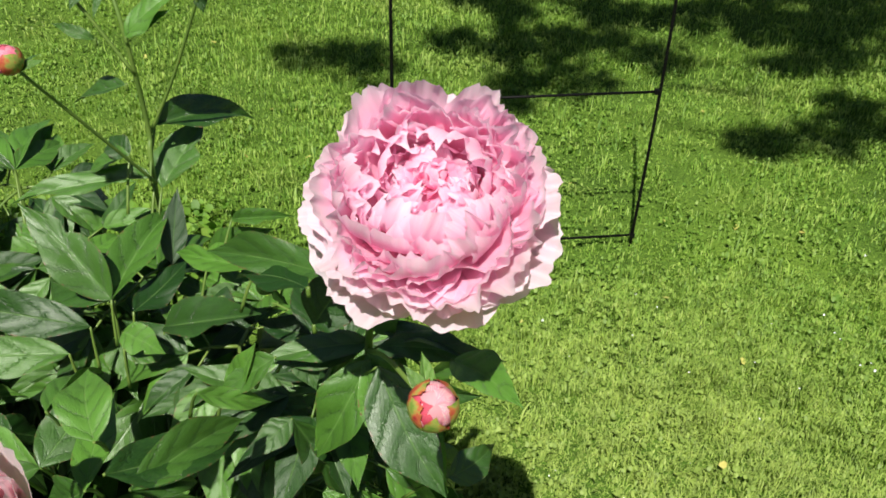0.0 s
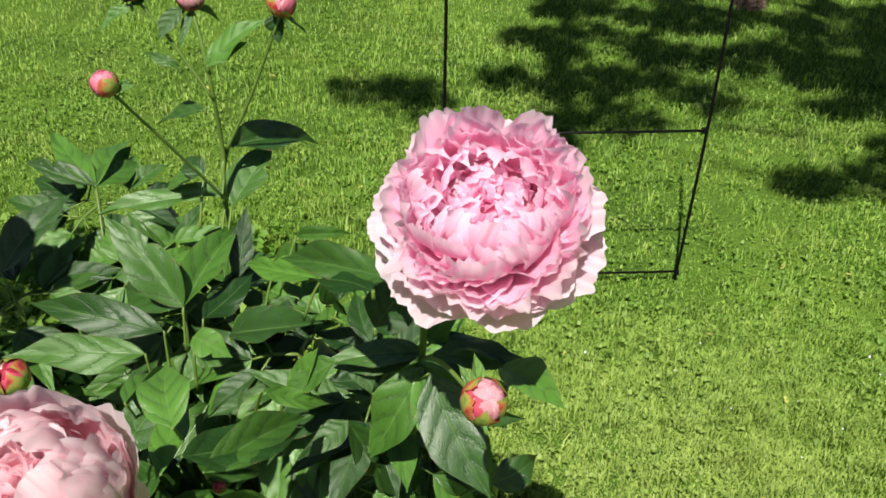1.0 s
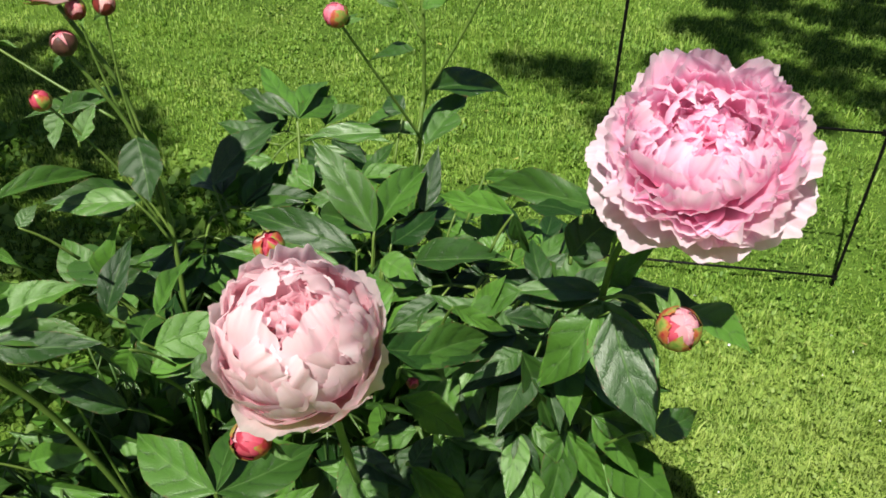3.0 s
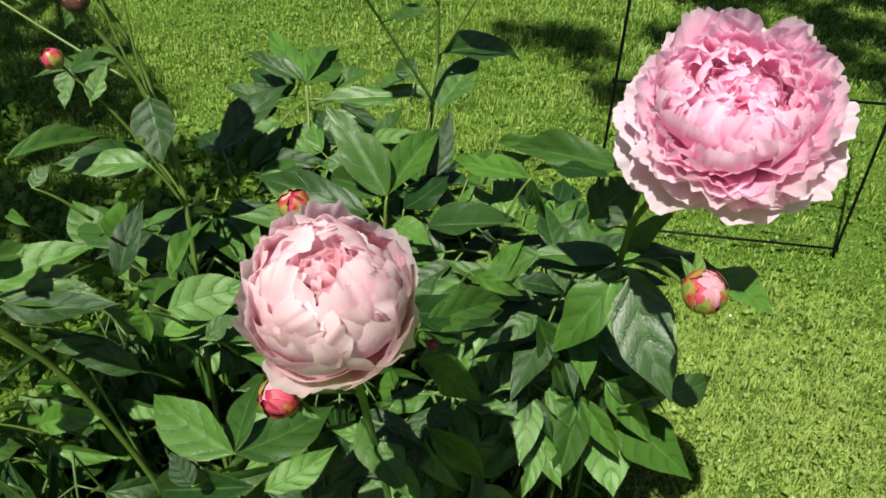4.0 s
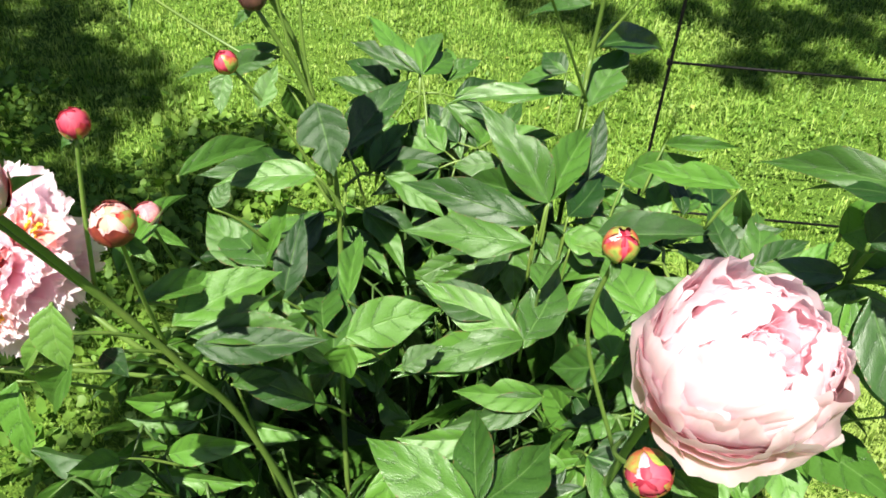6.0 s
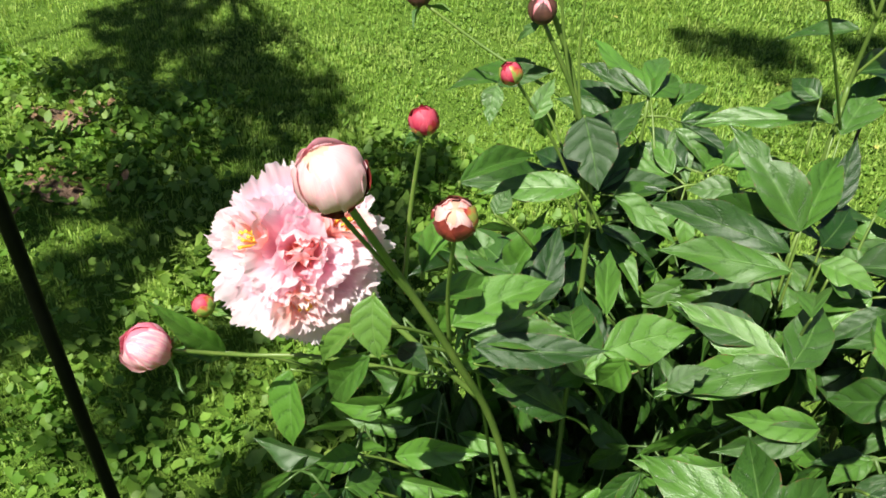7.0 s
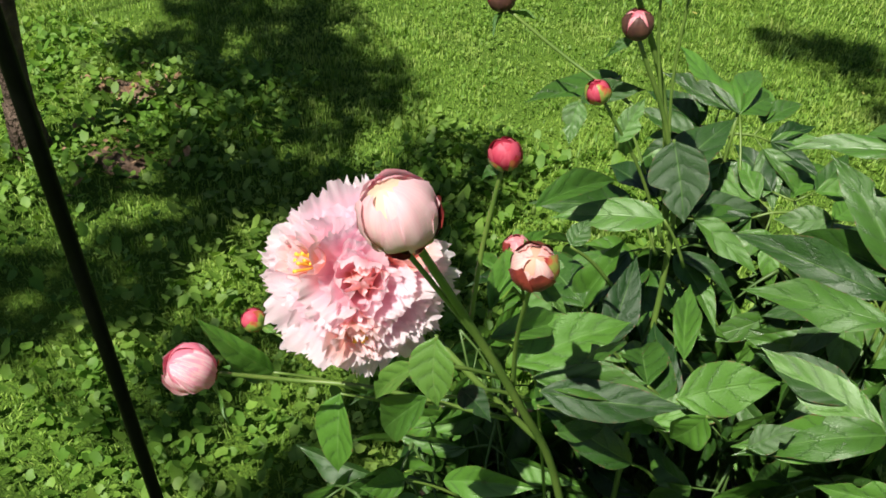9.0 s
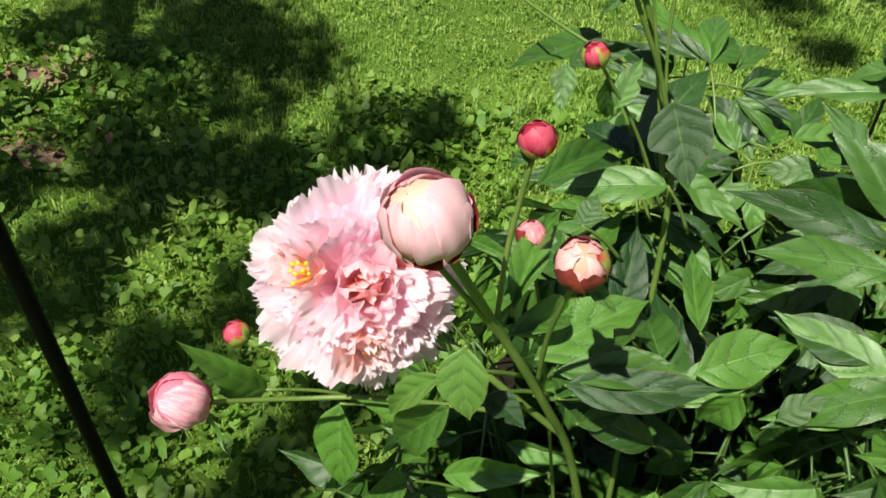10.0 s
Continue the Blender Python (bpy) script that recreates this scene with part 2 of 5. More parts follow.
def put(name, mesh, parent=None, m=None, label=""):
    ob = new(name, mesh)
    ob.parent = parent
    if m is not None:
        ob.matrix_basis = m
    if label:
        tagged(ob, label)
    return ob


def thing(name, label, category, at=(0, 0, 0), group="", kind=""):
    ob = new(name)
    ob.empty_display_size = 0.05
    ob.location = at
    return tagged(ob, label, category, group, kind)


def grid_faces(nu, nv):
    w = nu + 1
    return [(j * w + i, j * w + i + 1, (j + 1) * w + i + 1, (j + 1) * w + i) for j in range(nv) for i in range(nu)]


def spline(points, steps):
    """A smooth line through a few points."""
    p = [Vector(q) for q in points]
    if len(p) == 2:
        return [p[0].lerp(p[1], k / steps) for k in range(steps + 1)]
    p = [p[0] * 2 - p[1]] + p + [p[-1] * 2 - p[-2]]
    out = []
    for k in range(1, len(p) - 2):
        a, b, c, d = p[k - 1:k + 3]
        for s in range(steps):
            t = s / steps
            out.append(0.5 * (2 * b + (c - a) * t + (2 * a - 5 * b + 4 * c - d) * t * t + (3 * b - a - 3 * c + d) * t ** 3))
    out.append(p[-2])
    return out


def tube_mesh(name, points, r0, r1, mat, sides=7, steps=6, bumps=0.0, rng=None):
    line = spline(points, steps)
    verts, faces = [], []
    last = len(line) - 1
    for k, q in enumerate(line):
        way = (line[min(k + 1, last)] - line[max(k - 1, 0)]).normalized()
        side = way.cross(Vector((0.13, 0.97, 0.2))).normalized()
        up = side.cross(way)
        r = r0 + (r1 - r0) * k / last
        for s in range(sides):
            a = 2 * math.pi * s / sides
            rr = r * (1 + (rng.uniform(-bumps, bumps) if rng else 0))
            verts.append(q + (side * math.cos(a) + up * math.sin(a)) * rr)
    for k in range(last):
        for s in range(sides):
            a, b = k * sides + s, k * sides + (s + 1) % sides
            faces.append((a, b, b + sides, a + sides))
    faces.append(tuple(range(sides))[::-1])
    faces.append(tuple(range(last * sides, last * sides + sides)))
    return sheet(name, verts, faces, mat)


def leaflet_mesh(rng, mat, fold, droop, wave, broad=0.0, twist=0.0, lobe=False):
    """A pointed leaflet one unit long and one wide, along y, its face up."""
    nu, nv = 10, 22
    verts, uvs = [], []
    ph = rng.uniform(0, 6.28)
    sway = rng.uniform(-0.10, 0.10)

    def half(v):
        p, q = 0.82 + broad, 1.28
        peak = p / (p + q)
        return 0.5 * (v / peak) ** p * ((1 - v) / (1 - peak)) ** q if 0 < v < 1 else 0.0

    for j in range(nv + 1):
        v = j / nv
        w = max(half(v), 0.012)
        for i in range(nu + 1):
            u = 2 * i / nu - 1
            ww = w
            if lobe and u > 0 and v > 0.4:
                ww *= 1 - 0.5 * math.exp(-((v - 0.60) / 0.06) ** 2)
            x = u * ww * (1 + 0.04 * math.sin(v * 15 + ph * 2 + u))
            z = 0.42 * fold * abs(x) - droop * v * v + 0.35 * droop * v * (1 - v)
            z += wave * math.sin(v * 8 + ph + (0.9 if u > 0 else 0)) * abs(u) * w
            z -= 0.42 * fold * x * x * 0.9
            z += 0.006 * math.cos(2 * math.pi * (v * 5.0 - abs(u) ** 1.25 * 1.14)) * min(1.0, abs(u) * 3) * (1 - abs(u)) * w * 2
            x2 = x + sway * math.sin(math.pi * v)
            a = twist * v
            verts.append((x2 * math.cos(a), v - 0.12 * abs(droop) * v * v, z + 0.42 * x2 * math.sin(a)))
            uvs.append(((u + 1) / 2, v))
    return sheet("leaflet", verts, grid_faces(nu, nv), mat, uvs)


leaf_rng = random.Random(11)
LEAFLETS = {}
for kind_name, leaf_mat in (("dark", LEAF), ("light", LEAF_YOUNG)):
    LEAFLETS[kind_name] = [leaflet_mesh(leaf_rng, leaf_mat, leaf_rng.uniform(0.15, 0.95), leaf_rng.uniform(-0.02, 0.30), leaf_rng.uniform(0.03, 0.13), leaf_rng.uniform(-0.05, 0.06), leaf_rng.uniform(-0.45, 0.45), k % 8 == 7) for k in range(24)]


def leaf_matrix(base, tip, width, face):
    """The axes of a leaf from base to tip, its face towards the given way."""
    base, tip = Vector(base), Vector(tip)
    y = tip - base
    length = y.length
    y.normalize()
    x = y.cross(Vector(face)).normalized()
    z = x.cross(y)
    m = Matrix.Identity(4)
    m.col[0][:3], m.col[1][:3], m.col[2][:3], m.col[3][:3] = x * width, y * length, z * length, base
    return m


def leaflet(parent, base, tip, width=0.0, face=(0, -0.25, 1), tone="dark", which=None):
    base, tip = Vector(base), Vector(tip)
    width = width or (tip - base).length * leaf_rng.uniform(0.32, 0.42)
    meshes = LEAFLETS[tone]
    me = meshes[which % len(meshes)] if which is not None else leaf_rng.choice(meshes)
    return put("leaflet", me, parent, leaf_matrix(base, tip, width, face))


def turned(v, axis, degrees):
    return Matrix.Rotation(radians(degrees), 3, axis) @ Vector(v)


def compound_leaf(plant, root, way, size, rng, tone="dark", spread=1.0, hang=False):
    """A peony leaf: a petiole with a terminal group and two side groups of leaflets."""
    root, way = Vector(root), Vector(way).normalized()
    end = root + way * size * 0.62 + Vector((0, 0, -0.08 * size))
    mid = root.lerp(end, 0.55) + Vector((0, 0, 0.05 * size))
    # hanging leaves take the stem copy with shade in its colour
    leaf = put("leaf", tube_mesh("leaf", [root, mid, end], 0.0022, 0.0012, STEM_SHADE if hang else STEM, 5, 3), plant)
    up = Vector((rng.uniform(-0.25, 0.25), rng.uniform(-0.80, 0.0), 1)).normalized()
    if hang:
        up = Vector((way.x, way.y, 0.30 + rng.uniform(-0.15, 0.2))).normalized()
    flat = way - up * way.dot(up)
    flat.normalize()
    for deg, s in ((0, 1.0), (38, 0.85), (-38, 0.85)):
        d = turned(flat, up, deg * spread + rng.uniform(-9, 9)) + up * rng.uniform(-0.35, 0.12)
        leaflet(leaf, end, end + d.normalized() * size * s * rng.uniform(1.0, 1.3), 0, up, tone)
    for sgn in (1, -1):
        d0 = turned(flat, up, sgn * 62 * spread)
        knot = mid + d0 * size * 0.30
        put("petiole", tube_mesh("petiole", [mid, knot], 0.0014, 0.001, STEM_SHADE if hang else STEM, 5, 2), leaf)
        for deg in (-8, 38):
            d = turned(d0, up, sgn * deg - sgn * 18 + rng.uniform(-10, 10)) + up * rng.uniform(-0.35, 0.1)
            leaflet(leaf, knot, knot + d.normalized() * size * rng.uniform(0.8, 1.08), 0, up, tone)
    return leaf


def spray(plant, stalk, node, *blades):
    """A leaf of a few leaflets from one node; blades: tip, width and, for a lighter one, its tone."""
    mid = (Vector(stalk) + Vector(node)) / 2 + Vector((0, 0, 0.004))
    leaf = put("leaf", tube_mesh("leaf", [stalk, mid, node], 0.0018, 0.0012, STEM, 5, 3), plant)
    for tip, width, *tone in blades:
        face = Vector((leaf_rng.uniform(-0.30, 0.35), -0.62 + leaf_rng.uniform(-0.35, 0.30), 0.9))
        leaflet(leaf, node, tip, width, face, *tone)
    return leaf


def petal_mesh(rng, mat, length, width, start, bend, cup, ruffle, notch, nu=26, nv=11, tip_curl=0.0, neck=0.25, teeth=0.0):
    """A petal that leaves the flower's axis at angle start and bends by bend; its inner face looks at the axis."""
    sd = rng.uniform(0, 900)
    line = [(0.0, 0.0, start)]
    for k in range(40):
        v = (k + 1) / 40
        a = start + bend * v + tip_curl * max(0.0, v - 0.62) / 0.38
        line.append((line[-1][0] + math.sin(a) * length / 40, line[-1][1] + math.cos(a) * length / 40, a))
    verts, uvs = [], []
    for j in range(nv + 1):
        v = (j / nv) ** 0.85
        w = width * 0.5 * (neck + (1 - neck) * math.sin(0.5 * math.pi * min(1.0, v * 1.5)))
        for i in range(nu + 1):
            u = 2 * i / nu - 1
            round_off = min(0.75, 0.50 * width / length) * (1 - math.sqrt(1 - (0.97 * u) ** 2))
            frill = noise.noise((u * 2.2, sd, 0.0)) * 1.1 + noise.noise((u * 5.5, sd, 3.0)) * 0.55 + noise.noise((u * 9.5, sd, 6.0)) * 0.35 + teeth * noise.noise((u * 19.0, sd, 8.0))
            vv = v * (1 - round_off) - notch * (frill + 0.3) * 1.3 * v ** 4
            k = max(0.0, min(39.99, vv * 40))
            lo, hi, f = line[int(k)], line[int(k) + 1], k - int(k)
            r, z, a = (lo[q] + (hi[q] - lo[q]) * f for q in range(3))
            inward = cup * width * u * u * (0.4 + 0.6 * vv)
            inward += ruffle * length * 2.0 * vv * vv * (noise.noise((u * 1.9, vv * 1.6, sd)) + 0.75 * vv * vv * noise.noise((u * 4.6, vv * 2.4, sd + 9)) + 0.22 * vv ** 5 * noise.noise((u * 8.5, vv * 2.0, sd + 4)))
            verts.append((r - math.cos(a) * inward, u * w * (1 - 0.3 * abs(cup) * u * u), z + math.sin(a) * inward))
            uvs.append(((u + 1) / 2, v))
    return sheet("petal", verts, grid_faces(nu, nv), mat, uvs)


def axis_frame(at, axis, spin=0.0):
    z = Vector(axis).normalized()
    q = z.to_track_quat("Z", "Y")
    return Matrix.Translation(at) @ q.to_matrix().to_4x4() @ Matrix.Rotation(radians(spin), 4, "Z")


def ring(flower, rng, mat, count, radius, rise, length, width, start, bend, cup, ruffle, notch, jitter=0.15, tip_curl=0.0, phase=0.0, neck=0.25, seat=None, roll=18):
    for k in range(count):
        az = phase + 360 * k / count + rng.uniform(-0.4, 0.4) * 360 / count
        me = petal_mesh(rng, mat, length * rng.uniform(1 - jitter, 1 + jitter), width * rng.uniform(1 - jitter, 1 + jitter), radians(start + rng.uniform(-8, 8)), radians(bend + rng.uniform(-9, 9)), cup * rng.uniform(0.6, 1.3), ruffle * rng.uniform(0.6, 1.4), notch * rng.uniform(0.5, 1.5), tip_curl=radians(tip_curl * rng.uniform(0.3, 1.5)), neck=neck)
        m = Matrix.Rotation(radians(az), 4, "Z") @ Matrix.Translation((radius, 0, rise + rng.uniform(-0.002, 0.002))) @ Matrix.Rotation(radians(rng.uniform(-roll, roll)), 4, "X")
        put("petal", me, flower, seat @ m if seat is not None else m)


def sepals(parent, rng, count, radius, length, width, start, bend, mat):
    for k in range(count):
        me = petal_mesh(rng, mat, length * rng.uniform(0.8, 1.2), width * rng.uniform(0.8, 1.2), radians(start), radians(bend), 0.12, 0.03, 0.02, 6, 6, neck=0.6)
        put("sepal", me, parent, Matrix.Rotation(radians(360 * k / count + rng.uniform(-20, 20)), 4, "Z") @ Matrix.Translation((radius, 0, 0)))


def receptacle(name, mat, r, h):
    verts, faces, n, rows = [], [], 10, 5
    for j in range(rows + 1):
        a = math.pi * j / rows
        for i in range(n):
            b = 2 * math.pi * i / n
            verts.append((r * max(0.02, math.sin(a)) * math.cos(b), r * max(0.02, math.sin(a)) * math.sin(b), -h * math.cos(a)))
    for j in range(rows):
        for i in range(n):
            a, b = j * n + i, j * n + (i + 1) % n
            faces.append((a, b, b + n, a + n))
    return sheet(name, verts, faces, mat)


def flower_head(plant, at, axis, spin, label):
    base = put("flower", receptacle("flower", SEPAL_GREEN, 0.009, 0.007), plant, axis_frame(at, axis, spin), label)
    return base


def bud(plant, at, axis, r, petal_mat, sepal_mat, label, seed, spin=0.0, sepal_reach=0.74, tall=1.04, bracts=2, tip_mat=None, loose=1.0):
    """A closed bud: wrapped petals over a core, clasped by sepals, with narrow bracts beneath."""
    rng = random.Random(seed)
    r *= 0.90
    head = put("bud", receptacle("bud", petal_mat, r * 0.90, r * 0.90 * tall), plant, axis_frame(at, axis, spin), label)

    def shell(name, mat, az, half, lo, hi, out, ragged, lean):
        nu, nv = 10, 9
        verts, uvs = [], []
        sd = rng.uniform(0, 500)
        for j in range(nv + 1):
            v = j / nv
            for i in range(nu + 1):
                u = 2 * i / nu - 1
                top = hi * (1 - 0.30 * abs(u) ** 2.2 - ragged * (0.5 + noise.noise((u * 3, sd, 1))))
                a = math.pi * (lo + (top - lo) * v)
                b = az + u * half * (0.55 + 0.45 * math.sin(math.pi * min(0.5, 0.15 + 0.45 * v))) + lean * v
                rr = r * (out + (0.04 if loose < 1.5 else 0.065) * loose * noise.noise((u * 1.7, v * 3.4, sd)) + 0.035 * abs(u) ** 3 * v + (0.012 if loose < 1.5 else 0.030) * v ** 3)
                verts.append((rr * math.sin(a) * math.cos(b), rr * math.sin(a) * math.sin(b), -rr * tall * math.cos(a)))
                uvs.append(((u + 1) / 2, v))
        put(name, sheet(name, verts, grid_faces(nu, nv), mat, uvs), head)

    for k in range(10):
        shell("petal", tip_mat if tip_mat and k in (1, 4, 6) else petal_mat, k * 2.4 + rng.uniform(-0.3, 0.3), rng.uniform(0.6, 1.0), 0.06, rng.uniform(0.72 if loose < 1.5 else 0.50, 0.95) if k > 2 else 0.99, 0.90 + 0.010 * k * (1 + 0.4 * loose), 0.08 * loose, 0.5)
    for k in range(5):
        shell("sepal", SEPAL_GREEN if k == 0 and sepal_mat is not SEPAL_DARK else sepal_mat, k * 1.2566 + rng.uniform(-0.25, 0.25), rng.uniform(0.50, 0.85), 0.02, min(0.92, sepal_reach * rng.uniform(0.75, 1.3)), 1.075 + 0.012 * (k % 2), 0.12, 0.2)
    for k in range(bracts):
        a = rng.uniform(0, 6.28)
        d = Vector((math.cos(a), math.sin(a), rng.uniform(-0.8, 0.3)))
        b0 = Vector((0, 0, -r * tall))
        put("bract", leaf_rng.choice(LEAFLETS["light"]), head, leaf_matrix(b0, b0 + d * r * rng.uniform(1.6, 2.8), r * 0.75, (0.2, -0.3, 1)))
    return head


def stem(plant, points, r0, r1, mat=None, name="stem"):
    return put(name, tube_mesh(name, points, r0 * 0.68, r1 * 0.72, mat or STEM, 8, 6), plant)


# ---- setting ----
def ground_sheet():
    verts, faces = [], []
    xs = [-600, -120, -30, -8] + [x * 0.25 for x in range(-20, 17)] + [8, 30, 120, 600]
    ys = [-600, -120, -30, -6] + [y * 0.25 for y in range(-4, 29)] + [12, 30, 120, 600]
    for y in ys:
        for x in xs:
            near = abs(x) < 6 and -2 < y < 8
            verts.append((x, y, 0.014 * noise.noise((x * 1.3, y * 1.3, 0.3)) - 0.004 if near else -0.01))
    faces = grid_faces(len(xs) - 1, len(ys) - 1)
    ob = put("ground", sheet("ground", verts, faces, SOIL))
    return tagged(ob, "sunny mown lawn soil under grass, clover and weeds", "lawn", kind="structure")


ground_sheet()


# added sheet whose blackened soil stands in for shade seen through the leaves
def shaded_soil_bed():
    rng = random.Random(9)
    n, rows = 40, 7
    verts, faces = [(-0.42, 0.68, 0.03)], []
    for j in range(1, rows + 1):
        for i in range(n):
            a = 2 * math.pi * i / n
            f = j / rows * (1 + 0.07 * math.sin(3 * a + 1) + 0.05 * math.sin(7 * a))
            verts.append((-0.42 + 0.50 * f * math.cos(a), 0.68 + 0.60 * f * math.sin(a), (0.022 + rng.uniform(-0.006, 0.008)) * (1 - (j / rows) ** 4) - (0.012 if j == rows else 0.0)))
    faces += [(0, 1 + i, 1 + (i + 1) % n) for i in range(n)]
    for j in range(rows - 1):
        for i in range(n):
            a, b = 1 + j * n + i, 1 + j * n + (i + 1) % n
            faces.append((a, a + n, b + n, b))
    tagged(put("shaded_soil_bed", sheet("shaded_soil_bed", verts, faces, BED_SHADE)), "bare soil under the peonies, blackened to stand for deep shade", "soil", kind="structure")


shaded_soil_bed()


def scatter(count, x0, x1, y0, y1, rng, keep):
    pts = np.stack([rng.uniform(x0, x1, count), rng.uniform(y0, y1, count)], 1)
    return pts[keep(pts[:, 0], pts[:, 1], rng)]


def patchy(x, y, scale, seed):
    """Smooth uneven cover between 0 and 1."""
    v = np.zeros_like(x)
    r = np.random.RandomState(seed)
    for k in range(9):
        a, f, p = r.uniform(0, 6.28), scale * r.uniform(0.5, 2.2), r.uniform(0, 6.28)
        v += np.sin((x * math.cos(a) + y * math.sin(a)) * f + p)
    return 1 / (1 + np.exp(-v * 0.8))


def lift(x, y):
    """How high the tufts and cushions of the lawn stand."""
    return 0.030 * patchy(x, y, 42, 21) * patchy(x, y, 95, 22)


def grass_mesh(name, pts, rng, length, width, mat, lean):
    n = len(pts)
    a = rng.uniform(-2.5, 2.5, n) + 9.0 * patchy(pts[:, 0], pts[:, 1], 16, 23)
    z0 = lift(pts[:, 0], pts[:, 1])
    L = length * rng.uniform(0.5, 1.3, n) * (0.75 + 0.7 * patchy(pts[:, 0], pts[:, 1], 26, 3))
    W = width * rng.uniform(0.7, 1.3, n)
    tilt = lean * rng.uniform(0.2, 1.5, n)
    d = np.stack([np.cos(a), np.sin(a)], 1)
    s = np.stack([-d[:, 1], d[:, 0]], 1)
    co = np.zeros((n, 5, 3))
    for k, (h, w) in enumerate(((0.0, 1.0), (0.55, 0.85))):
        t = tilt * h
        out = L * h * np.sin(t)
        up = L * h * np.cos(t)
        for q, sg in ((0, -0.5), (1, 0.5)):
            co[:, 2 * k + q, :2] = pts + d * out[:, None] + s * (W * w * sg)[:, None]
            co[:, 2 * k + q, 2] = up - 0.004 + z0 * (k > 0)
    t = tilt * 1.15
    co[:, 4, :2] = pts + d * (L * np.sin(t))[:, None]
    co[:, 4, 2] = L * np.cos(t) + z0
    me = bpy.data.meshes.new(name)
    me.vertices.add(n * 5)
    me.vertices.foreach_set("co", co.ravel())
    base = np.arange(n)[:, None] * 5
    loops = np.concatenate([base + np.array([0, 1, 3, 2]), base + np.array([2, 3, 4])], 1)
    me.loops.add(n * 7)
    me.loops.foreach_set("vertex_index", loops.ravel().astype(np.int32))
    me.polygons.add(n * 2)
    starts = (np.arange(n)[:, None] * 7 + np.array([0, 4])).ravel()
    me.polygons.foreach_set("loop_start", starts.astype(np.int32))
    me.update(calc_edges=True)
    me.materials.append(mat)
    return me


def disc_mesh(name, pts, rng, size, mat, height, tilt, petals=1):
    """Small cupped round leaves; three to a stalk where petals is 3."""
    n = len(pts) * petals
    p = np.repeat(pts, petals, 0)
    h = np.repeat(height * rng.uniform(0.3, 1.2, len(pts)) + lift(pts[:, 0], pts[:, 1]), petals)
    a = np.repeat(rng.uniform(0, 6.28, len(pts)), petals) + np.tile(np.arange(petals) * 2.094, len(pts))
    r = np.repeat(size * rng.uniform(0.5, 1.25, len(pts)), petals)
    nx, ny = rng.normal(0, tilt, n), rng.normal(0, tilt, n) - 0.1
    co = np.zeros((n, 8, 3))
    off = 0.85 if petals > 1 else 0.0
    for k in range(7):
        b = a + k * 2 * np.pi / 7
        rad = r * (0.55 if k == 0 and petals == 1 else 1.0)
        x = np.cos(a) * r * off + np.cos(b) * rad
        y = np.sin(a) * r * off + np.sin(b) * rad
        co[:, k] = np.stack([p[:, 0] + x, p[:, 1] + y, h + nx * x + ny * y], 1)
    x, y = np.cos(a) * r * off, np.sin(a) * r * off
    co[:, 7] = np.stack([p[:, 0] + x, p[:, 1] + y, h + nx * x + ny * y - r * 0.22], 1)
    me = bpy.data.meshes.new(name)
    me.vertices.add(n * 8)
    me.vertices.foreach_set("co", co.ravel())
    tri = np.array([(7, k, (k + 1) % 7) for k in range(7)]).ravel()
    me.loops.add(n * 21)
    me.loops.foreach_set("vertex_index", (np.arange(n)[:, None] * 8 + tri).ravel().astype(np.int32))
    me.polygons.add(n * 7)
    me.polygons.foreach_set("loop_start", (np.arange(n * 7) * 3).astype(np.int32))
    me.update(calc_edges=True)
    me.polygons.foreach_set("use_smooth", [True] * (n * 7))
    me.materials.append(mat)
    return me


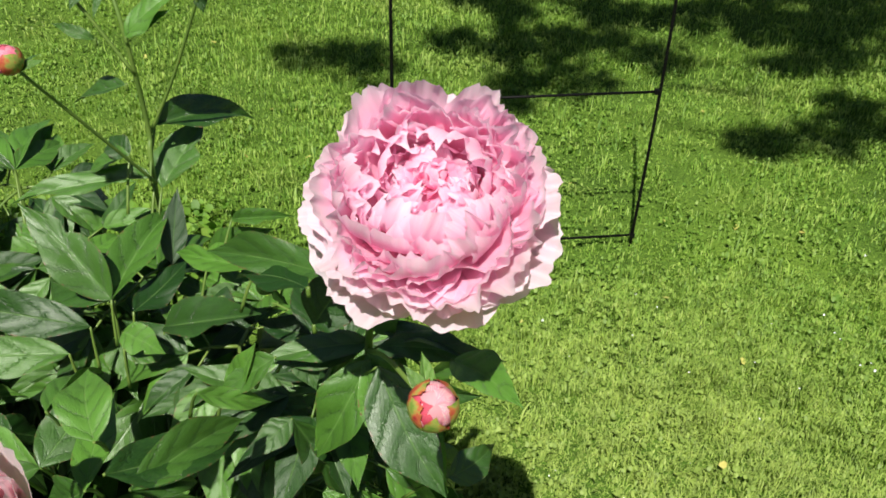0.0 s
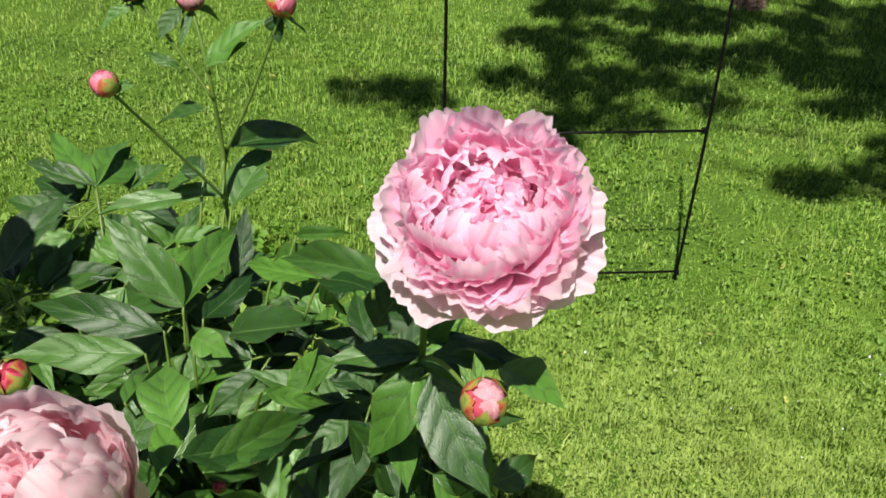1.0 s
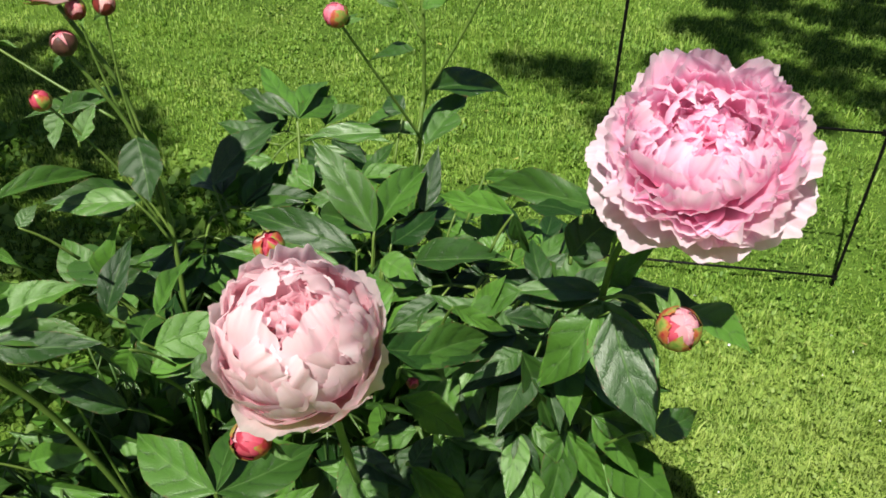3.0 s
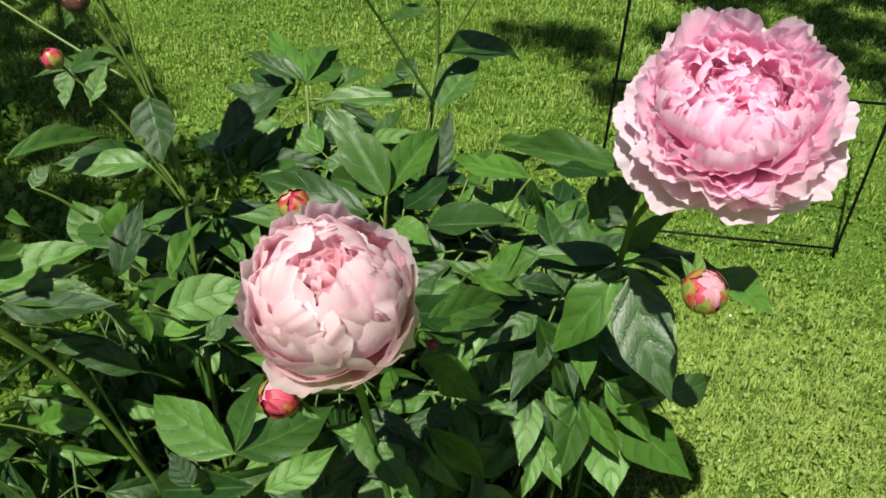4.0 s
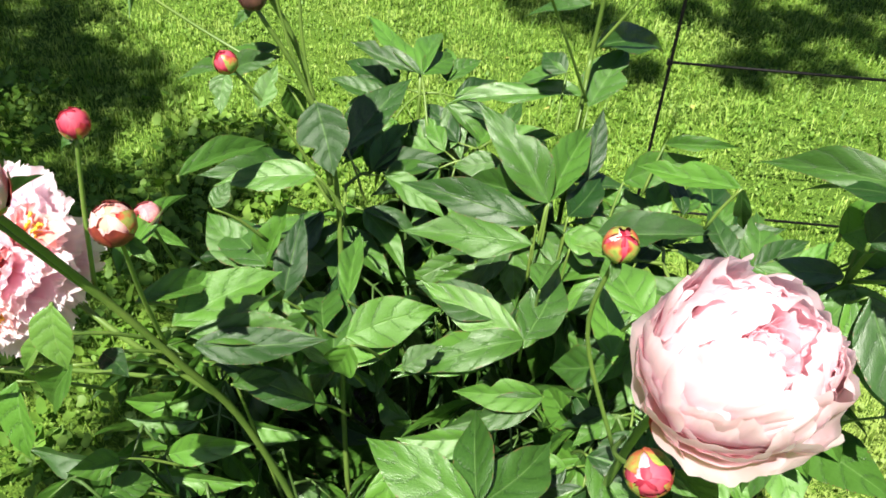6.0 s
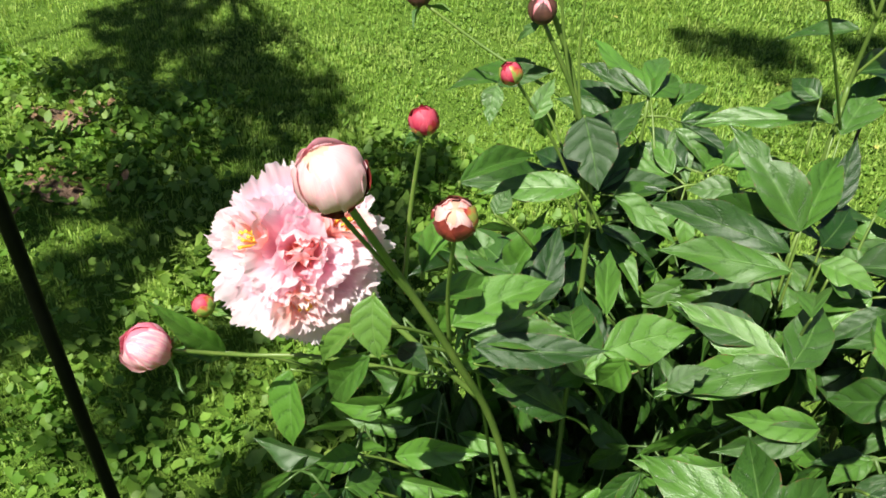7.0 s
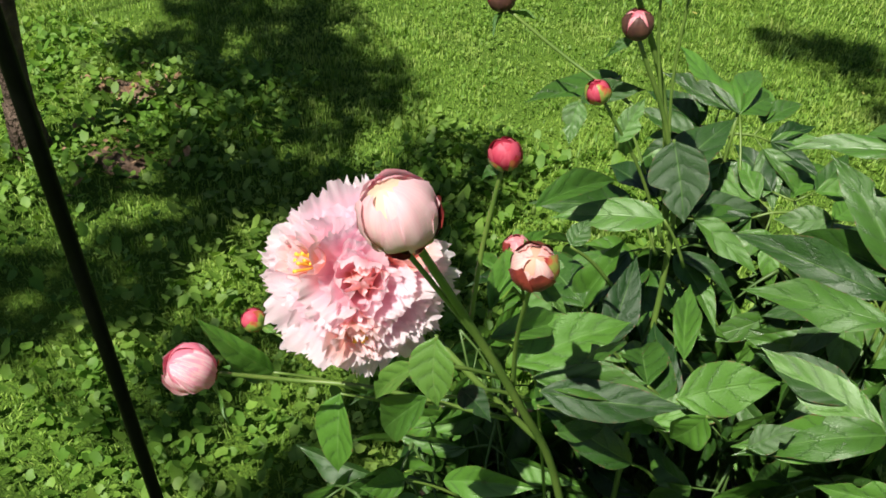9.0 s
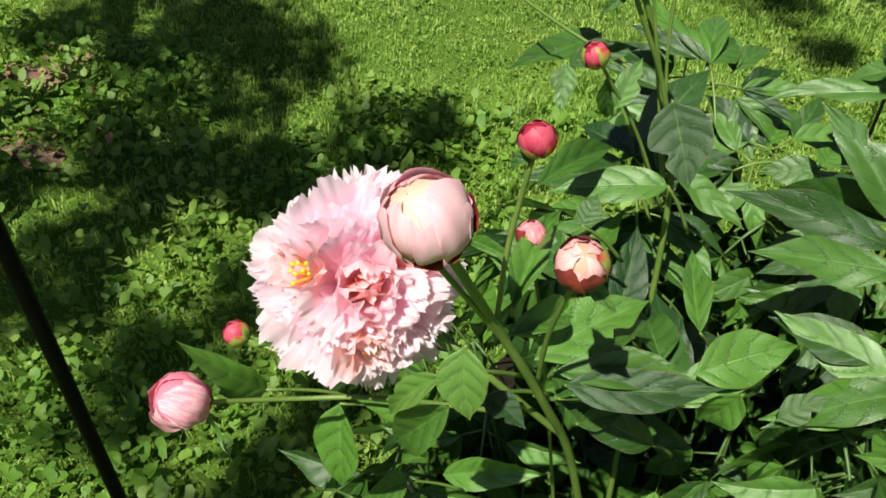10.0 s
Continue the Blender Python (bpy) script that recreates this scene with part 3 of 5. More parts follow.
def lawn():
    rng = np.random.RandomState(5)
    near = scatter(390000, -3.2, 2.4, 0.1, 2.9, rng, lambda x, y, r: r.uniform(0, 1, len(x)) < (0.30 + 0.7 * patchy(x, y, 7, 1)) * (0.50 + 0.50 * patchy(x, y, 42, 21)) * np.where((x < -0.9) & (y < 1.5), 0.6, 1.0) * np.where((((x + 2.36) / 0.18) ** 2 + ((y - 1.70) / 0.10) ** 2 < 1) | (((x + 2.12) / 0.14) ** 2 + ((y - 1.36) / 0.08) ** 2 < 1), 0.12, 1.0) * np.where(((x + 0.42) / 0.47) ** 2 + ((y - 0.68) / 0.57) ** 2 < 1 + 0.2 * np.sin(9 * x + 7 * y), 0.03, 1.0))
    mid = scatter(155000, -4.6, 3.6, 2.9, 5.6, rng, lambda x, y, r: r.uniform(0, 1, len(x)) < 0.30 + 0.7 * patchy(x, y, 5, 2))
    far = scatter(38000, -8.5, 7.0, 5.6, 13.0, rng, lambda x, y, r: r.uniform(0, 1, len(x)) < 0.9)
    close = scatter(125000, -0.05, 1.45, 0.55, 1.75, rng, lambda x, y, r: (r.uniform(0, 1, len(x)) < 0.6 + 0.4 * patchy(x, y, 30, 33)) & (((x + 0.42) / 0.47) ** 2 + ((y - 0.68) / 0.57) ** 2 > 1))
    for nm, pts, L, W, lean in (("grass", close, 0.0135, 0.0027, 1.5), ("grass", near, 0.0135, 0.0030, 1.45), ("grass", mid, 0.021, 0.0038, 1.2), ("grass", far, 0.038, 0.009, 1.2)):
        tagged(put(nm, grass_mesh(nm, pts, rng, L, W, GRASS, lean)), "short bright green lawn grass with dry blades", "grass", kind="stuff")
    c = scatter(30000, -3.2, 2.6, 0.2, 3.6, rng, lambda x, y, r: (r.uniform(0, 1, len(x)) < 0.75 * patchy(x, y, 6, 7) ** 1.5) & (((x + 0.42) / 0.47) ** 2 + ((y - 0.68) / 0.57) ** 2 > 1))
    tagged(put("clover", disc_mesh("clover", c, rng, 0.0042, CLOVER, 0.020, 0.5, 3)), "low green clover leaves among the grass", "clover", kind="stuff")
    w = scatter(20000, -3.0, -0.6, -0.2, 2.0, rng, lambda x, y, r: (r.uniform(0, 1, len(x)) < 0.8 * patchy(x, y, 5, 9)) & (((x + 0.42) / 0.50) ** 2 + ((y - 0.68) / 0.60) ** 2 > 1))
    tagged(put("ground_ivy", disc_mesh("ground_ivy", w, rng, 0.0125, WEED, 0.042, 0.6)), "round-leaved ground ivy creeping through the lawn", "weeds", kind="stuff")
    t = scatter(1100, -1.0, 2.2, 0.6, 3.2, rng, lambda x, y, r: r.uniform(0, 1, len(x)) < patchy(x, y, 5, 12) ** 2)
    t = np.repeat(t, 9, 0) + rng.normal(0, 0.010, (len(t) * 9, 2))
    tagged(put("grass_tufts", grass_mesh("grass_tufts", t, rng, 0.050, 0.0040, GRASS, 1.0)), "coarser pale tufts standing out of the lawn", "grass", kind="stuff")
    w2 = scatter(115000, -1.6, 2.6, 0.6, 4.0, rng, lambda x, y, r: (r.uniform(0, 1, len(x)) < 0.9 * patchy(x, y, 9, 3) * patchy(x, y, 30, 25)) & (((x + 0.42) / 0.50) ** 2 + ((y - 0.68) / 0.60) ** 2 > 1))
    tagged(put("broadleaf_weeds", disc_mesh("broadleaf_weeds", w2, rng, 0.0042, CLOVER, 0.014, 0.75)), "scattered broadleaf weeds in sunlit grass", "weeds", kind="stuff")
    b = scatter(130, 0.15, 1.5, 0.75, 1.9, rng, lambda x, y, r: r.uniform(0, 1, len(x)) < patchy(x, y, 6, 31))
    tagged(put("lawn_blossoms", disc_mesh("lawn_blossoms", b, rng, 0.0026, BLOSSOM, 0.026, 0.4)), "tiny whitish blossoms dotted through the grass", "wildflowers", kind="stuff")
    d = scatter(70, -1.4, 2.2, 0.7, 3.2, rng, lambda x, y, r: r.uniform(0, 1, len(x)) < 0.6)
    tagged(put("yellowed_leaves", disc_mesh("yellowed_leaves", d, rng, 0.0085, YELLOWED, 0.022, 0.5)), "single yellowed leaves lying on the lawn", "dead leaves", kind="stuff")


lawn()


# ---- wire panel, pole and trees ----
def rod(parent, a, b, r, name="wire", sides=8):
    return put(name, tube_mesh(name, [a, b], r, r, IRON, sides, 2), parent)


def knuckle(parent, at, r):
    verts = [(at[0] + r * x, at[1] + r * y, at[2] + r * z) for x in (-1, 1) for y in (-1, 1) for z in (-1, 1)]
    faces = [(0, 1, 3, 2), (4, 6, 7, 5), (0, 4, 5, 1), (2, 3, 7, 6), (0, 2, 6, 4), (1, 5, 7, 3)]
    put("clip", sheet("clip", verts, faces, IRON, smooth=False), parent)


def wire_panel():
    t = thing("wire_garden_stand", "thin black wire stand with square openings stuck in the lawn", "garden stand", (0.19, 1.85, 0))
    t_inv = Matrix.Translation((-0.19, -1.85, 0))
    left = [Vector((-0.125, 1.80, -0.05)), Vector((-0.118, 1.80, 1.02))]
    right = [Vector((0.506, 1.877, -0.05)), Vector((0.508, 1.877, 1.02))]
    for a, b in (left, right):
        bow = (a + b) / 2 + Vector((0.007 if a.x > 0 else 0.0, 0, 0))
        put("upright", tube_mesh("upright", [t_inv @ a, t_inv @ bow, t_inv @ b], 0.0040, 0.0040, IRON, 8, 4), t)
    for z in (0.035, 0.455, 0.94):
        a, b = Vector((-0.124, 1.80, z + 0.0)), Vector((0.507, 1.877, z))
        rod(t, t_inv @ a, t_inv @ b, 0.0034, "rail")
        for q in (a, b):
            knuckle(t, t_inv @ q, 0.0062)


wire_panel()


def black_pole():
    t = thing("garden_pole", "slim black painted metal pole standing upright in the lawn", "pole", (-1.10, 0.40, 0))
    put("shaft", tube_mesh("shaft", [(0.002, 0.002, -0.05), (-0.010, -0.011, 1.0), (-0.022, -0.024, 2.1)], 0.0088, 0.0085, IRON, 12, 5), t)
    verts = [Vector((-0.022, -0.024, 2.1)) + Vector((0.09 * (1 - math.cos(a)), 0, 0.09 * math.sin(a))) for a in [k * math.pi / 8 for k in range(9)]]
    put("hook", tube_mesh("hook", verts, 0.0085, 0.006, IRON, 10, 2), t)


black_pole()


def leaf_cloud(rng, centre, radius, count, size):
    """Small leaves in a ragged clump."""
    n = count
    d = rng.normal(0, 1, (n, 3))
    d /= np.linalg.norm(d, axis=1)[:, None]
    p = np.array(centre) + d * (radius * rng.uniform(0.1, 1.0, n) ** 0.5)[:, None] * np.array([1, 1, 0.55])
    a, b = rng.normal(0, 1, (n, 3)), rng.normal(0, 1, (n, 3))
    a /= np.linalg.norm(a, axis=1)[:, None]
    b -= a * np.sum(a * b, 1)[:, None]
    b /= np.linalg.norm(b, axis=1)[:, None]
    s = size * rng.uniform(0.6, 1.3, n)[:, None]
    quad = np.stack([p - a * s, p + b * s * 0.45, p + a * s, p - b * s * 0.45], 1)
    return quad


def tree(label, base, height, r0, limbs, seed, lean=(0, 0)):
    """A trunk with root flare, limbs that carry leaf clumps; limbs: (x, y, z, clump radius, leaves)."""
    rng, nrng = random.Random(seed), np.random.RandomState(seed)
    t = thing("tree", label, "tree", base)
    top = Vector((lean[0], lean[1], height))
    put("trunk", tube_mesh("trunk", [(0, 0, -0.1), (0, 0, 0.02), (0.012, 0, 0.22), (0.05, 0, 0.9), top * 0.6 + Vector((0.02, 0, 0)), top], r0, r0 * 0.62, BARK, 18, 6, 0.07, rng), t)
    for k in range(5):
        a = k * 1.26 + rng.uniform(-0.3, 0.3)
        put("root", tube_mesh("root", [(0.6 * r0 * math.cos(a), 0.6 * r0 * math.sin(a), 0.16), (1.0 * r0 * math.cos(a), 1.0 * r0 * math.sin(a), 0.03), (1.45 * r0 * math.cos(a), 1.45 * r0 * math.sin(a), -0.03)], r0 * 0.34, r0 * 0.12, BARK, 9, 4, 0.08, rng), t)
    quads = []
    hub = None
    for k, (x, y, z, rad, count) in enumerate(limbs):
        end = Vector((x, y, z)) - Vector(base)
        if k % 9 == 0 or hub is None:
            hub = end
            start = top * min(1.0, max(0.6, (z - 0.8) / height))
            put("limb", tube_mesh("limb", [start, start.lerp(end, 0.5) + Vector((0, 0, 0.35)), end], min(0.016, r0 * 0.28), 0.006, BARK, 8, 5, 0.06, rng), t)
        else:
            put("twig", tube_mesh("twig", [hub, hub.lerp(end, 0.5) + Vector((0, 0, 0.08)), end], 0.007, 0.003, BARK, 5, 3), t)
        quads.append(leaf_cloud(nrng, end, rad, count, 0.055))
    q = np.concatenate(quads).reshape(-1, 3)
    me = sheet("crown", q.tolist(), [(4 * k, 4 * k + 1, 4 * k + 2, 4 * k + 3) for k in range(len(q) // 4)], TREE_LEAF, smooth=False)
    put("crown", me, t)
    return t


def over(x, y, h):
    """The place at height h from which shade falls on the ground at x, y."""
    return x + SUN_WAY.x / SUN_WAY.z * h, y + SUN_WAY.y / SUN_WAY.z * h, h


def clumps(seed, h, cover, x0, x1, y0, y1, step, rad, leaves, keep):
    """Limb ends whose shade falls over a stretch of lawn, with gaps."""
    rng = random.Random(seed)
    out = []
    y = y0
    while y <= y1:
        x = x0
        while x <= x1:
            px, py = x + rng.uniform(-0.3, 0.3) * step, y + rng.uniform(-0.3, 0.3) * step
            if rng.random() < cover and keep(px, py):
                out.append((*over(px, py, h + rng.uniform(-0.5, 0.5)), rad * rng.uniform(0.7, 1.25), leaves))
            x += step
        y += step
    return out


def gaps(x, y, size, level):
    return noise.noise((x * size, y * size, 7.3)) > level


def shade_right(x, y):
    low = 2.94 if x < -0.15 else (2.60 if x < 0.7 else 2.36)
    if y < low or x < -0.62 or (x < -0.15 and y > 3.14) or (x < 0.1 and y > 3.30) or y > 5.2:
        return False
    return gaps(x, y, 1.9, -0.34) and gaps(x + 5, y, 4.5, -0.12 if y < 2.9 else -0.42)


def shade_left(x, y):
    return (x + y < 0.40 or (x + y < 0.72 and y < 1.88)) and x > -2.35 - 0.35 * (y - 1.5) and y > 1.40 - 0.10 * (x + 2.2) and gaps(x + 9, y, 4.2, -0.30) and not (x < -2.02 and 1.2 < y < 1.85) and y < 2.62 + 0.30 * noise.noise((x * 2.3, 4.0, 1.0))


def shade_dapple(x, y):
    if x < -2.22 and y > 1.12:
        return False
    sunny = math.hypot((x + 1.48) / 0.38, (y - 0.56) / 0.24) < 1
    return gaps(x, y, 3.8, 0.30 if sunny else -0.05)


def shade_far(x, y):
    return y > 4.45 + 0.1 * math.sin(x * 3) and gaps(x, y, 1.2, -0.1)


LIMBS_R = clumps(3, 5.2, 0.92, -0.75, 2.9, 2.3, 5.2, 0.20, 0.145, 90, shade_right)
LIMBS_L = clumps(4, 4.4, 0.93, -3.6, -0.95, 1.2, 3.1, 0.24, 0.19, 120, shade_left) + clumps(8, 4.2, 0.85, -3.4, -0.9, -0.3, 1.42, 0.17, 0.11, 56, shade_dapple)
LIMBS_M = clumps(5, 4.8, 0.8, -5.0, 0.4, 4.3, 6.4, 0.34, 0.24, 200, shade_far) + clumps(6, 4.8, 0.8, -3.8, -2.5, 3.5, 4.2, 0.3, 0.2, 220, lambda x, y: gaps(x, y, 2.0, -0.2))
tree("rough brown tree trunk rising from the shaded lawn", (1.235, 4.25, 0), 5.2, 0.062, LIMBS_R, 21, (0.28, -0.2))
tree("grey-brown tree trunk with bare soil at its foot", (-2.36, 1.29, 0), 2.9, 0.044, LIMBS_L, 22, (-0.45, -0.15))
tree("slender young tree trunk far across the lawn", (-2.08, 4.36, 0), 4.4, 0.021, LIMBS_M, 23, (0.1, -0.8))


# ---- peonies ----
plant_right = thing("peony_plant", "peony with one full double pink bloom and dark green leaves", "peony", (-0.06, 0.52, 0), "peonies")
plant_mid = thing("peony_plant", "tall peony with a cupped blush bloom and many round buds", "peony", (-0.30, 0.58, 0), "peonies")
plant_left = thing("peony_plant", "peony with a ruffled pale pink bloom and a fat opening bud", "peony", (-0.60, 0.48, 0), "peonies")
# the plants are laid out in world coordinates and stood on their feet at the end
FEET = {ob: ob.location.copy() for ob in (plant_right, plant_mid, plant_left)}
for plant_ob in FEET:
    plant_ob.location = (0, 0, 0)


def packed(flower, rng, mat, count, wide, narrow, reach, widths, bends, cup, ruffle, notch, curl=(0, 0), seat=None, roll=20, skip=None, scatter_by=6.0, across=0.0):
    """Petals in a spiral whose tips make a full dome, from the polar angle wide at its rim to narrow near its crown."""
    c0, c1 = math.cos(radians(wide)), math.cos(radians(narrow))
    for k in range(count):
        s = (k + 0.5) / count
        polar = math.degrees(math.acos(c0 + (c1 - c0) * s)) - across * s * s + rng.uniform(-scatter_by, scatter_by)
        az = k * 137.508 + rng.uniform(-22, 22)
        if skip and skip(polar, az % 360):
            continue
        bend = bends[0] + (bends[1] - bends[0]) * s + rng.uniform(-10, 10)
        half = max(0.05, abs(radians(bend)) / 2)
        length = reach(polar) * half / math.sin(half) * rng.uniform(0.95, 1.06)
        width = (widths[0] + (widths[1] - widths[0]) * s) * rng.uniform(0.75, 1.25)
        me = petal_mesh(rng, mat, length, width, radians(polar - bend / 2), radians(bend), cup * rng.uniform(0.5, 1.4), ruffle * rng.uniform(0.6, 1.5), notch * rng.uniform(0.6, 1.5), tip_curl=radians((curl[0] + (curl[1] - curl[0]) * s) * rng.uniform(0.2, 1.6)), neck=0.35)
        m = Matrix.Rotation(radians(az), 4, "Z") @ Matrix.Translation((0.002, 0, 0)) @ Matrix.Rotation(radians(rng.uniform(-roll, roll)), 4, "X")
        put("petal", me, flower, seat @ m if seat is not None else m)


def wrapped(flower, rng, mat, count, radii, reaches, widths, rises, ruffles, notches, curls, cup=0.19, seat=None, roll=14, loose=10.0):
    """Petals in a spiral that follow a globe from its foot up; each pair runs from the outside to the heart."""
    def between(pair, s):
        return pair[0] + (pair[1] - pair[0]) * s
    for k in range(count):
        s = k / (count - 1)
        b = radians(between(reaches, s ** 0.8) + rng.uniform(-loose, loose))
        me = petal_mesh(rng, mat, between(radii, s) * b, between(widths, s) * rng.uniform(0.8, 1.2), radians(92), -b, cup * rng.uniform(0.75, 1.2), between(ruffles, s) * rng.uniform(0.6, 1.5), between(notches, s) * rng.uniform(0.5, 1.5), tip_curl=radians(between(curls, s) * rng.uniform(0.1, 1.7)), neck=0.35)
        m = Matrix.Rotation(radians(k * 137.508 + rng.uniform(-20, 20)), 4, "Z") @ Matrix.Translation((0.003, 0, between(rises, s))) @ Matrix.Rotation(radians(rng.uniform(-roll, roll)), 4, "X")
        put("petal", me, flower, seat @ m if seat is not None else m)


def full_double(plant, at, axis, spin, seed, k=1.0):
    """A wide domed double bloom: flat guard petals, then ruffled petals that close in on a heart."""
    rng = random.Random(seed)
    f = flower_head(plant, at, axis, spin, "fully open soft pink double bloom with ruffled petals")
    P = PETAL_PINK
    ring(f, rng, P, 8, 0.004 * k, -0.004 * k, 0.083 * k, 0.076 * k, 92, -8, 0.08, 0.045, 0.05, 0.09, 4)
    ring(f, rng, P, 9, 0.004 * k, 0.002 * k, 0.082 * k, 0.066 * k, 86, -10, 0.10, 0.05, 0.06, 0.10, 8)
    ring(f, rng, P, 10, 0.004 * k, 0.005 * k, 0.080 * k, 0.060 * k, 76, -12, 0.12, 0.06, 0.07, 0.12, 12)
    flat = Matrix.Diagonal((1, 1, 0.62, 1))
    wrapped(f, rng, P, 84, (0.076 * k, 0.036 * k), (62, 146), (0.058 * k, 0.040 * k), (0.006 * k, 0.036 * k), (0.038, 0.052), (0.055, 0.075), (18, 12), seat=flat, roll=18, loose=12)
    heart = Matrix.Translation((0.004 * k, 0.004 * k, 0.012 * k)) @ Matrix.Rotation(radians(-6), 4, "X") @ Matrix.Diagonal((1, 1, 0.66, 1))
    wrapped(f, rng, P, 24, (0.033 * k, 0.020 * k), (116, 168), (0.036 * k, 0.030 * k), (0.004 * k, 0.018 * k), (0.06, 0.08), (0.08, 0.09), (26, 26), seat=heart, roll=30, cup=0.18, loose=16)
    crown = heart @ Matrix.Translation((0, 0, 0.036 * k))
    packed(f, rng, P, 24, 70, 0, lambda p: 0.027 * k, (0.028 * k, 0.022 * k), (-44, -50), 0.2, 0.07, 0.07, (10, 8), seat=crown, roll=34, across=34)
    sepals(f, rng, 5, 0.006, 0.032, 0.018, 100, 20, SEPAL_GREEN)
    return f


def cupped(plant, at, axis, spin, seed, k=1.0, mat=None):
    """A half-open globe of broad petals that close over a crumpled crown."""
    rng = random.Random(seed)
    f = flower_head(plant, at, axis, spin, "half-open blush pink bloom, globe of incurved petals")
    P = mat or PETAL_BLUSH
    r0 = 0.0475 * k
    tall = Matrix.Diagonal((1, 1, 1.06, 1))
    wrapped(f, rng, P, 7, (r0 * 1.08, r0 * 1.04), (70, 104), (1.45 * r0, 1.45 * r0), (-0.004 * k, -0.002 * k), (0.035, 0.035), (0.05, 0.05), (24, 6), seat=tall, roll=12, loose=14)
    wrapped(f, rng, P, 19, (r0, r0 * 0.86), (86, 120), (1.60 * r0, 1.20 * r0), (0.0, r0 * 0.20), (0.020, 0.030), (0.04, 0.06), (4, 10), seat=tall)
    wrapped(f, rng, P, 34, (r0 * 0.94, r0 * 0.58), (112, 168), (1.30 * r0, 0.88 * r0), (r0 * 0.14, r0 * 0.88), (0.030, 0.050), (0.05, 0.08), (8, 12), seat=tall, roll=20)
    crown = Matrix.Translation((0, 0, r0 * 1.50))
    packed(f, rng, P, 46, 74, 0, lambda p: r0 * (0.56 + 0.12 * p / 60), (r0 * 0.72, r0 * 0.56), (-60, -50), 0.24, 0.06, 0.07, (8, 4), seat=crown, roll=30, across=34)
    sepals(f, rng, 5, 0.006, 0.034, 0.022, 100, -40, SEPAL_GREEN)
    return f


def ruffled(plant, at, axis, spin, seed, k=1.0):
    """A loose bloom of stacked frilly petals, parted here and there down to the stamens."""
    rng = random.Random(seed)
    f = flower_head(plant, at, axis, spin, "open pale pink bloom with frilled tufts and yellow stamens")
    P = PETAL_PALE
    parts = (20, 150, 255)
    for count, rise, length, width, start, clear in ((10, -0.006, 0.069, 0.058, 98, 0), (11, -0.001, 0.067, 0.054, 90, 0), (12, 0.004, 0.064, 0.050, 82, 0), (12, 0.010, 0.060, 0.046, 74, 0), (12, 0.015, 0.055, 0.043, 66, 0), (12, 0.020, 0.049, 0.040, 58, 20), (11, 0.024, 0.044, 0.038, 48, 24), (9, 0.027, 0.040, 0.036, 36, 26)):
        for q in range(count):
            az = 360 * q / count + rng.uniform(-12, 12)
            if clear and any(abs((az - p + 180) % 360 - 180) < clear for p in parts):
                continue
            me = petal_mesh(rng, P, length * k * rng.uniform(0.88, 1.12), width * k * rng.uniform(0.85, 1.2), radians(start + rng.uniform(-9, 9)), radians(-16 + rng.uniform(-9, 9)), 0.12 * rng.uniform(0.4, 1.5), 0.065 * rng.uniform(0.6, 1.5), 0.10 * rng.uniform(0.5, 1.5), nu=44, tip_curl=radians(rng.uniform(-6, 24)), neck=0.35, teeth=0.75)
            put("petal", me, f, Matrix.Rotation(radians(az), 4, "Z") @ Matrix.Translation((0.003, 0, rise * k)) @ Matrix.Rotation(radians(rng.uniform(-24, 24)), 4, "X"))
    for az, lean, deep in ((parts[0], 42, 0.033), (parts[1], 42, 0.033), (parts[2], 42, 0.033), (0, 4, 0.030)):
        seat = Matrix.Rotation(radians(az), 4, "Z") @ Matrix.Rotation(radians(lean), 4, "Y") @ Matrix.Translation((0, 0, deep))
        ring(f, rng, PETAL_HEART, 6, 0.002, 0.002, 0.034 * k, 0.028 * k, 24 if lean > 10 else 34, 4 if lean > 10 else -70, 0.2, 0.08, 0.10, 0.2, 10, seat=seat)
        for q in range(9 if lean > 10 else 0):
            a, r2 = rng.uniform(0, 6.28), rng.uniform(0.002, 0.009)
            p0, p1 = seat @ Vector((0, 0, 0.004)), seat @ Vector((r2 * math.cos(a), r2 * math.sin(a), rng.uniform(0.022, 0.032) * k))
            put("stamen", tube_mesh("stamen", [p0, p0.lerp(p1, 0.75), p1], 0.0007, 0.0015, STAMEN, 5, 2), f)
    # a few broad petals folded over the middle
    for az, start in ((70, 34), (200, 30), (310, 36)):
        me = petal_mesh(rng, P, 0.050 * k, 0.034 * k, radians(start), radians(-46), 0.2, 0.08, 0.09, nu=44, tip_curl=radians(-10), neck=0.4, teeth=0.6)
        put("petal", me, f, Matrix.Rotation(radians(az), 4, "Z") @ Matrix.Translation((0.006, 0, 0.022 * k)))
    sepals(f, rng, 5, 0.006, 0.03, 0.02, 105, 15, SEPAL_GREEN)
    return f


# blooms: the head sits on its axis behind the middle of the bloom
full_double(plant_right, (-0.005, 0.426, 1.077), (-0.02, -0.58, 0.81), 20, 31, 0.855)
cupped(plant_mid, (-0.215, 0.229, 1.016), (0.10, -0.46, 0.86), 0, 41, 0.89)
ruffled(plant_left, (-0.706, 0.318, 0.921), (0.42, -0.70, 0.58), 10, 43)
cupped(plant_left, (-0.600, 0.556, 1.088), (-0.1, 0.05, 1.0), 40, 47, 0.78)

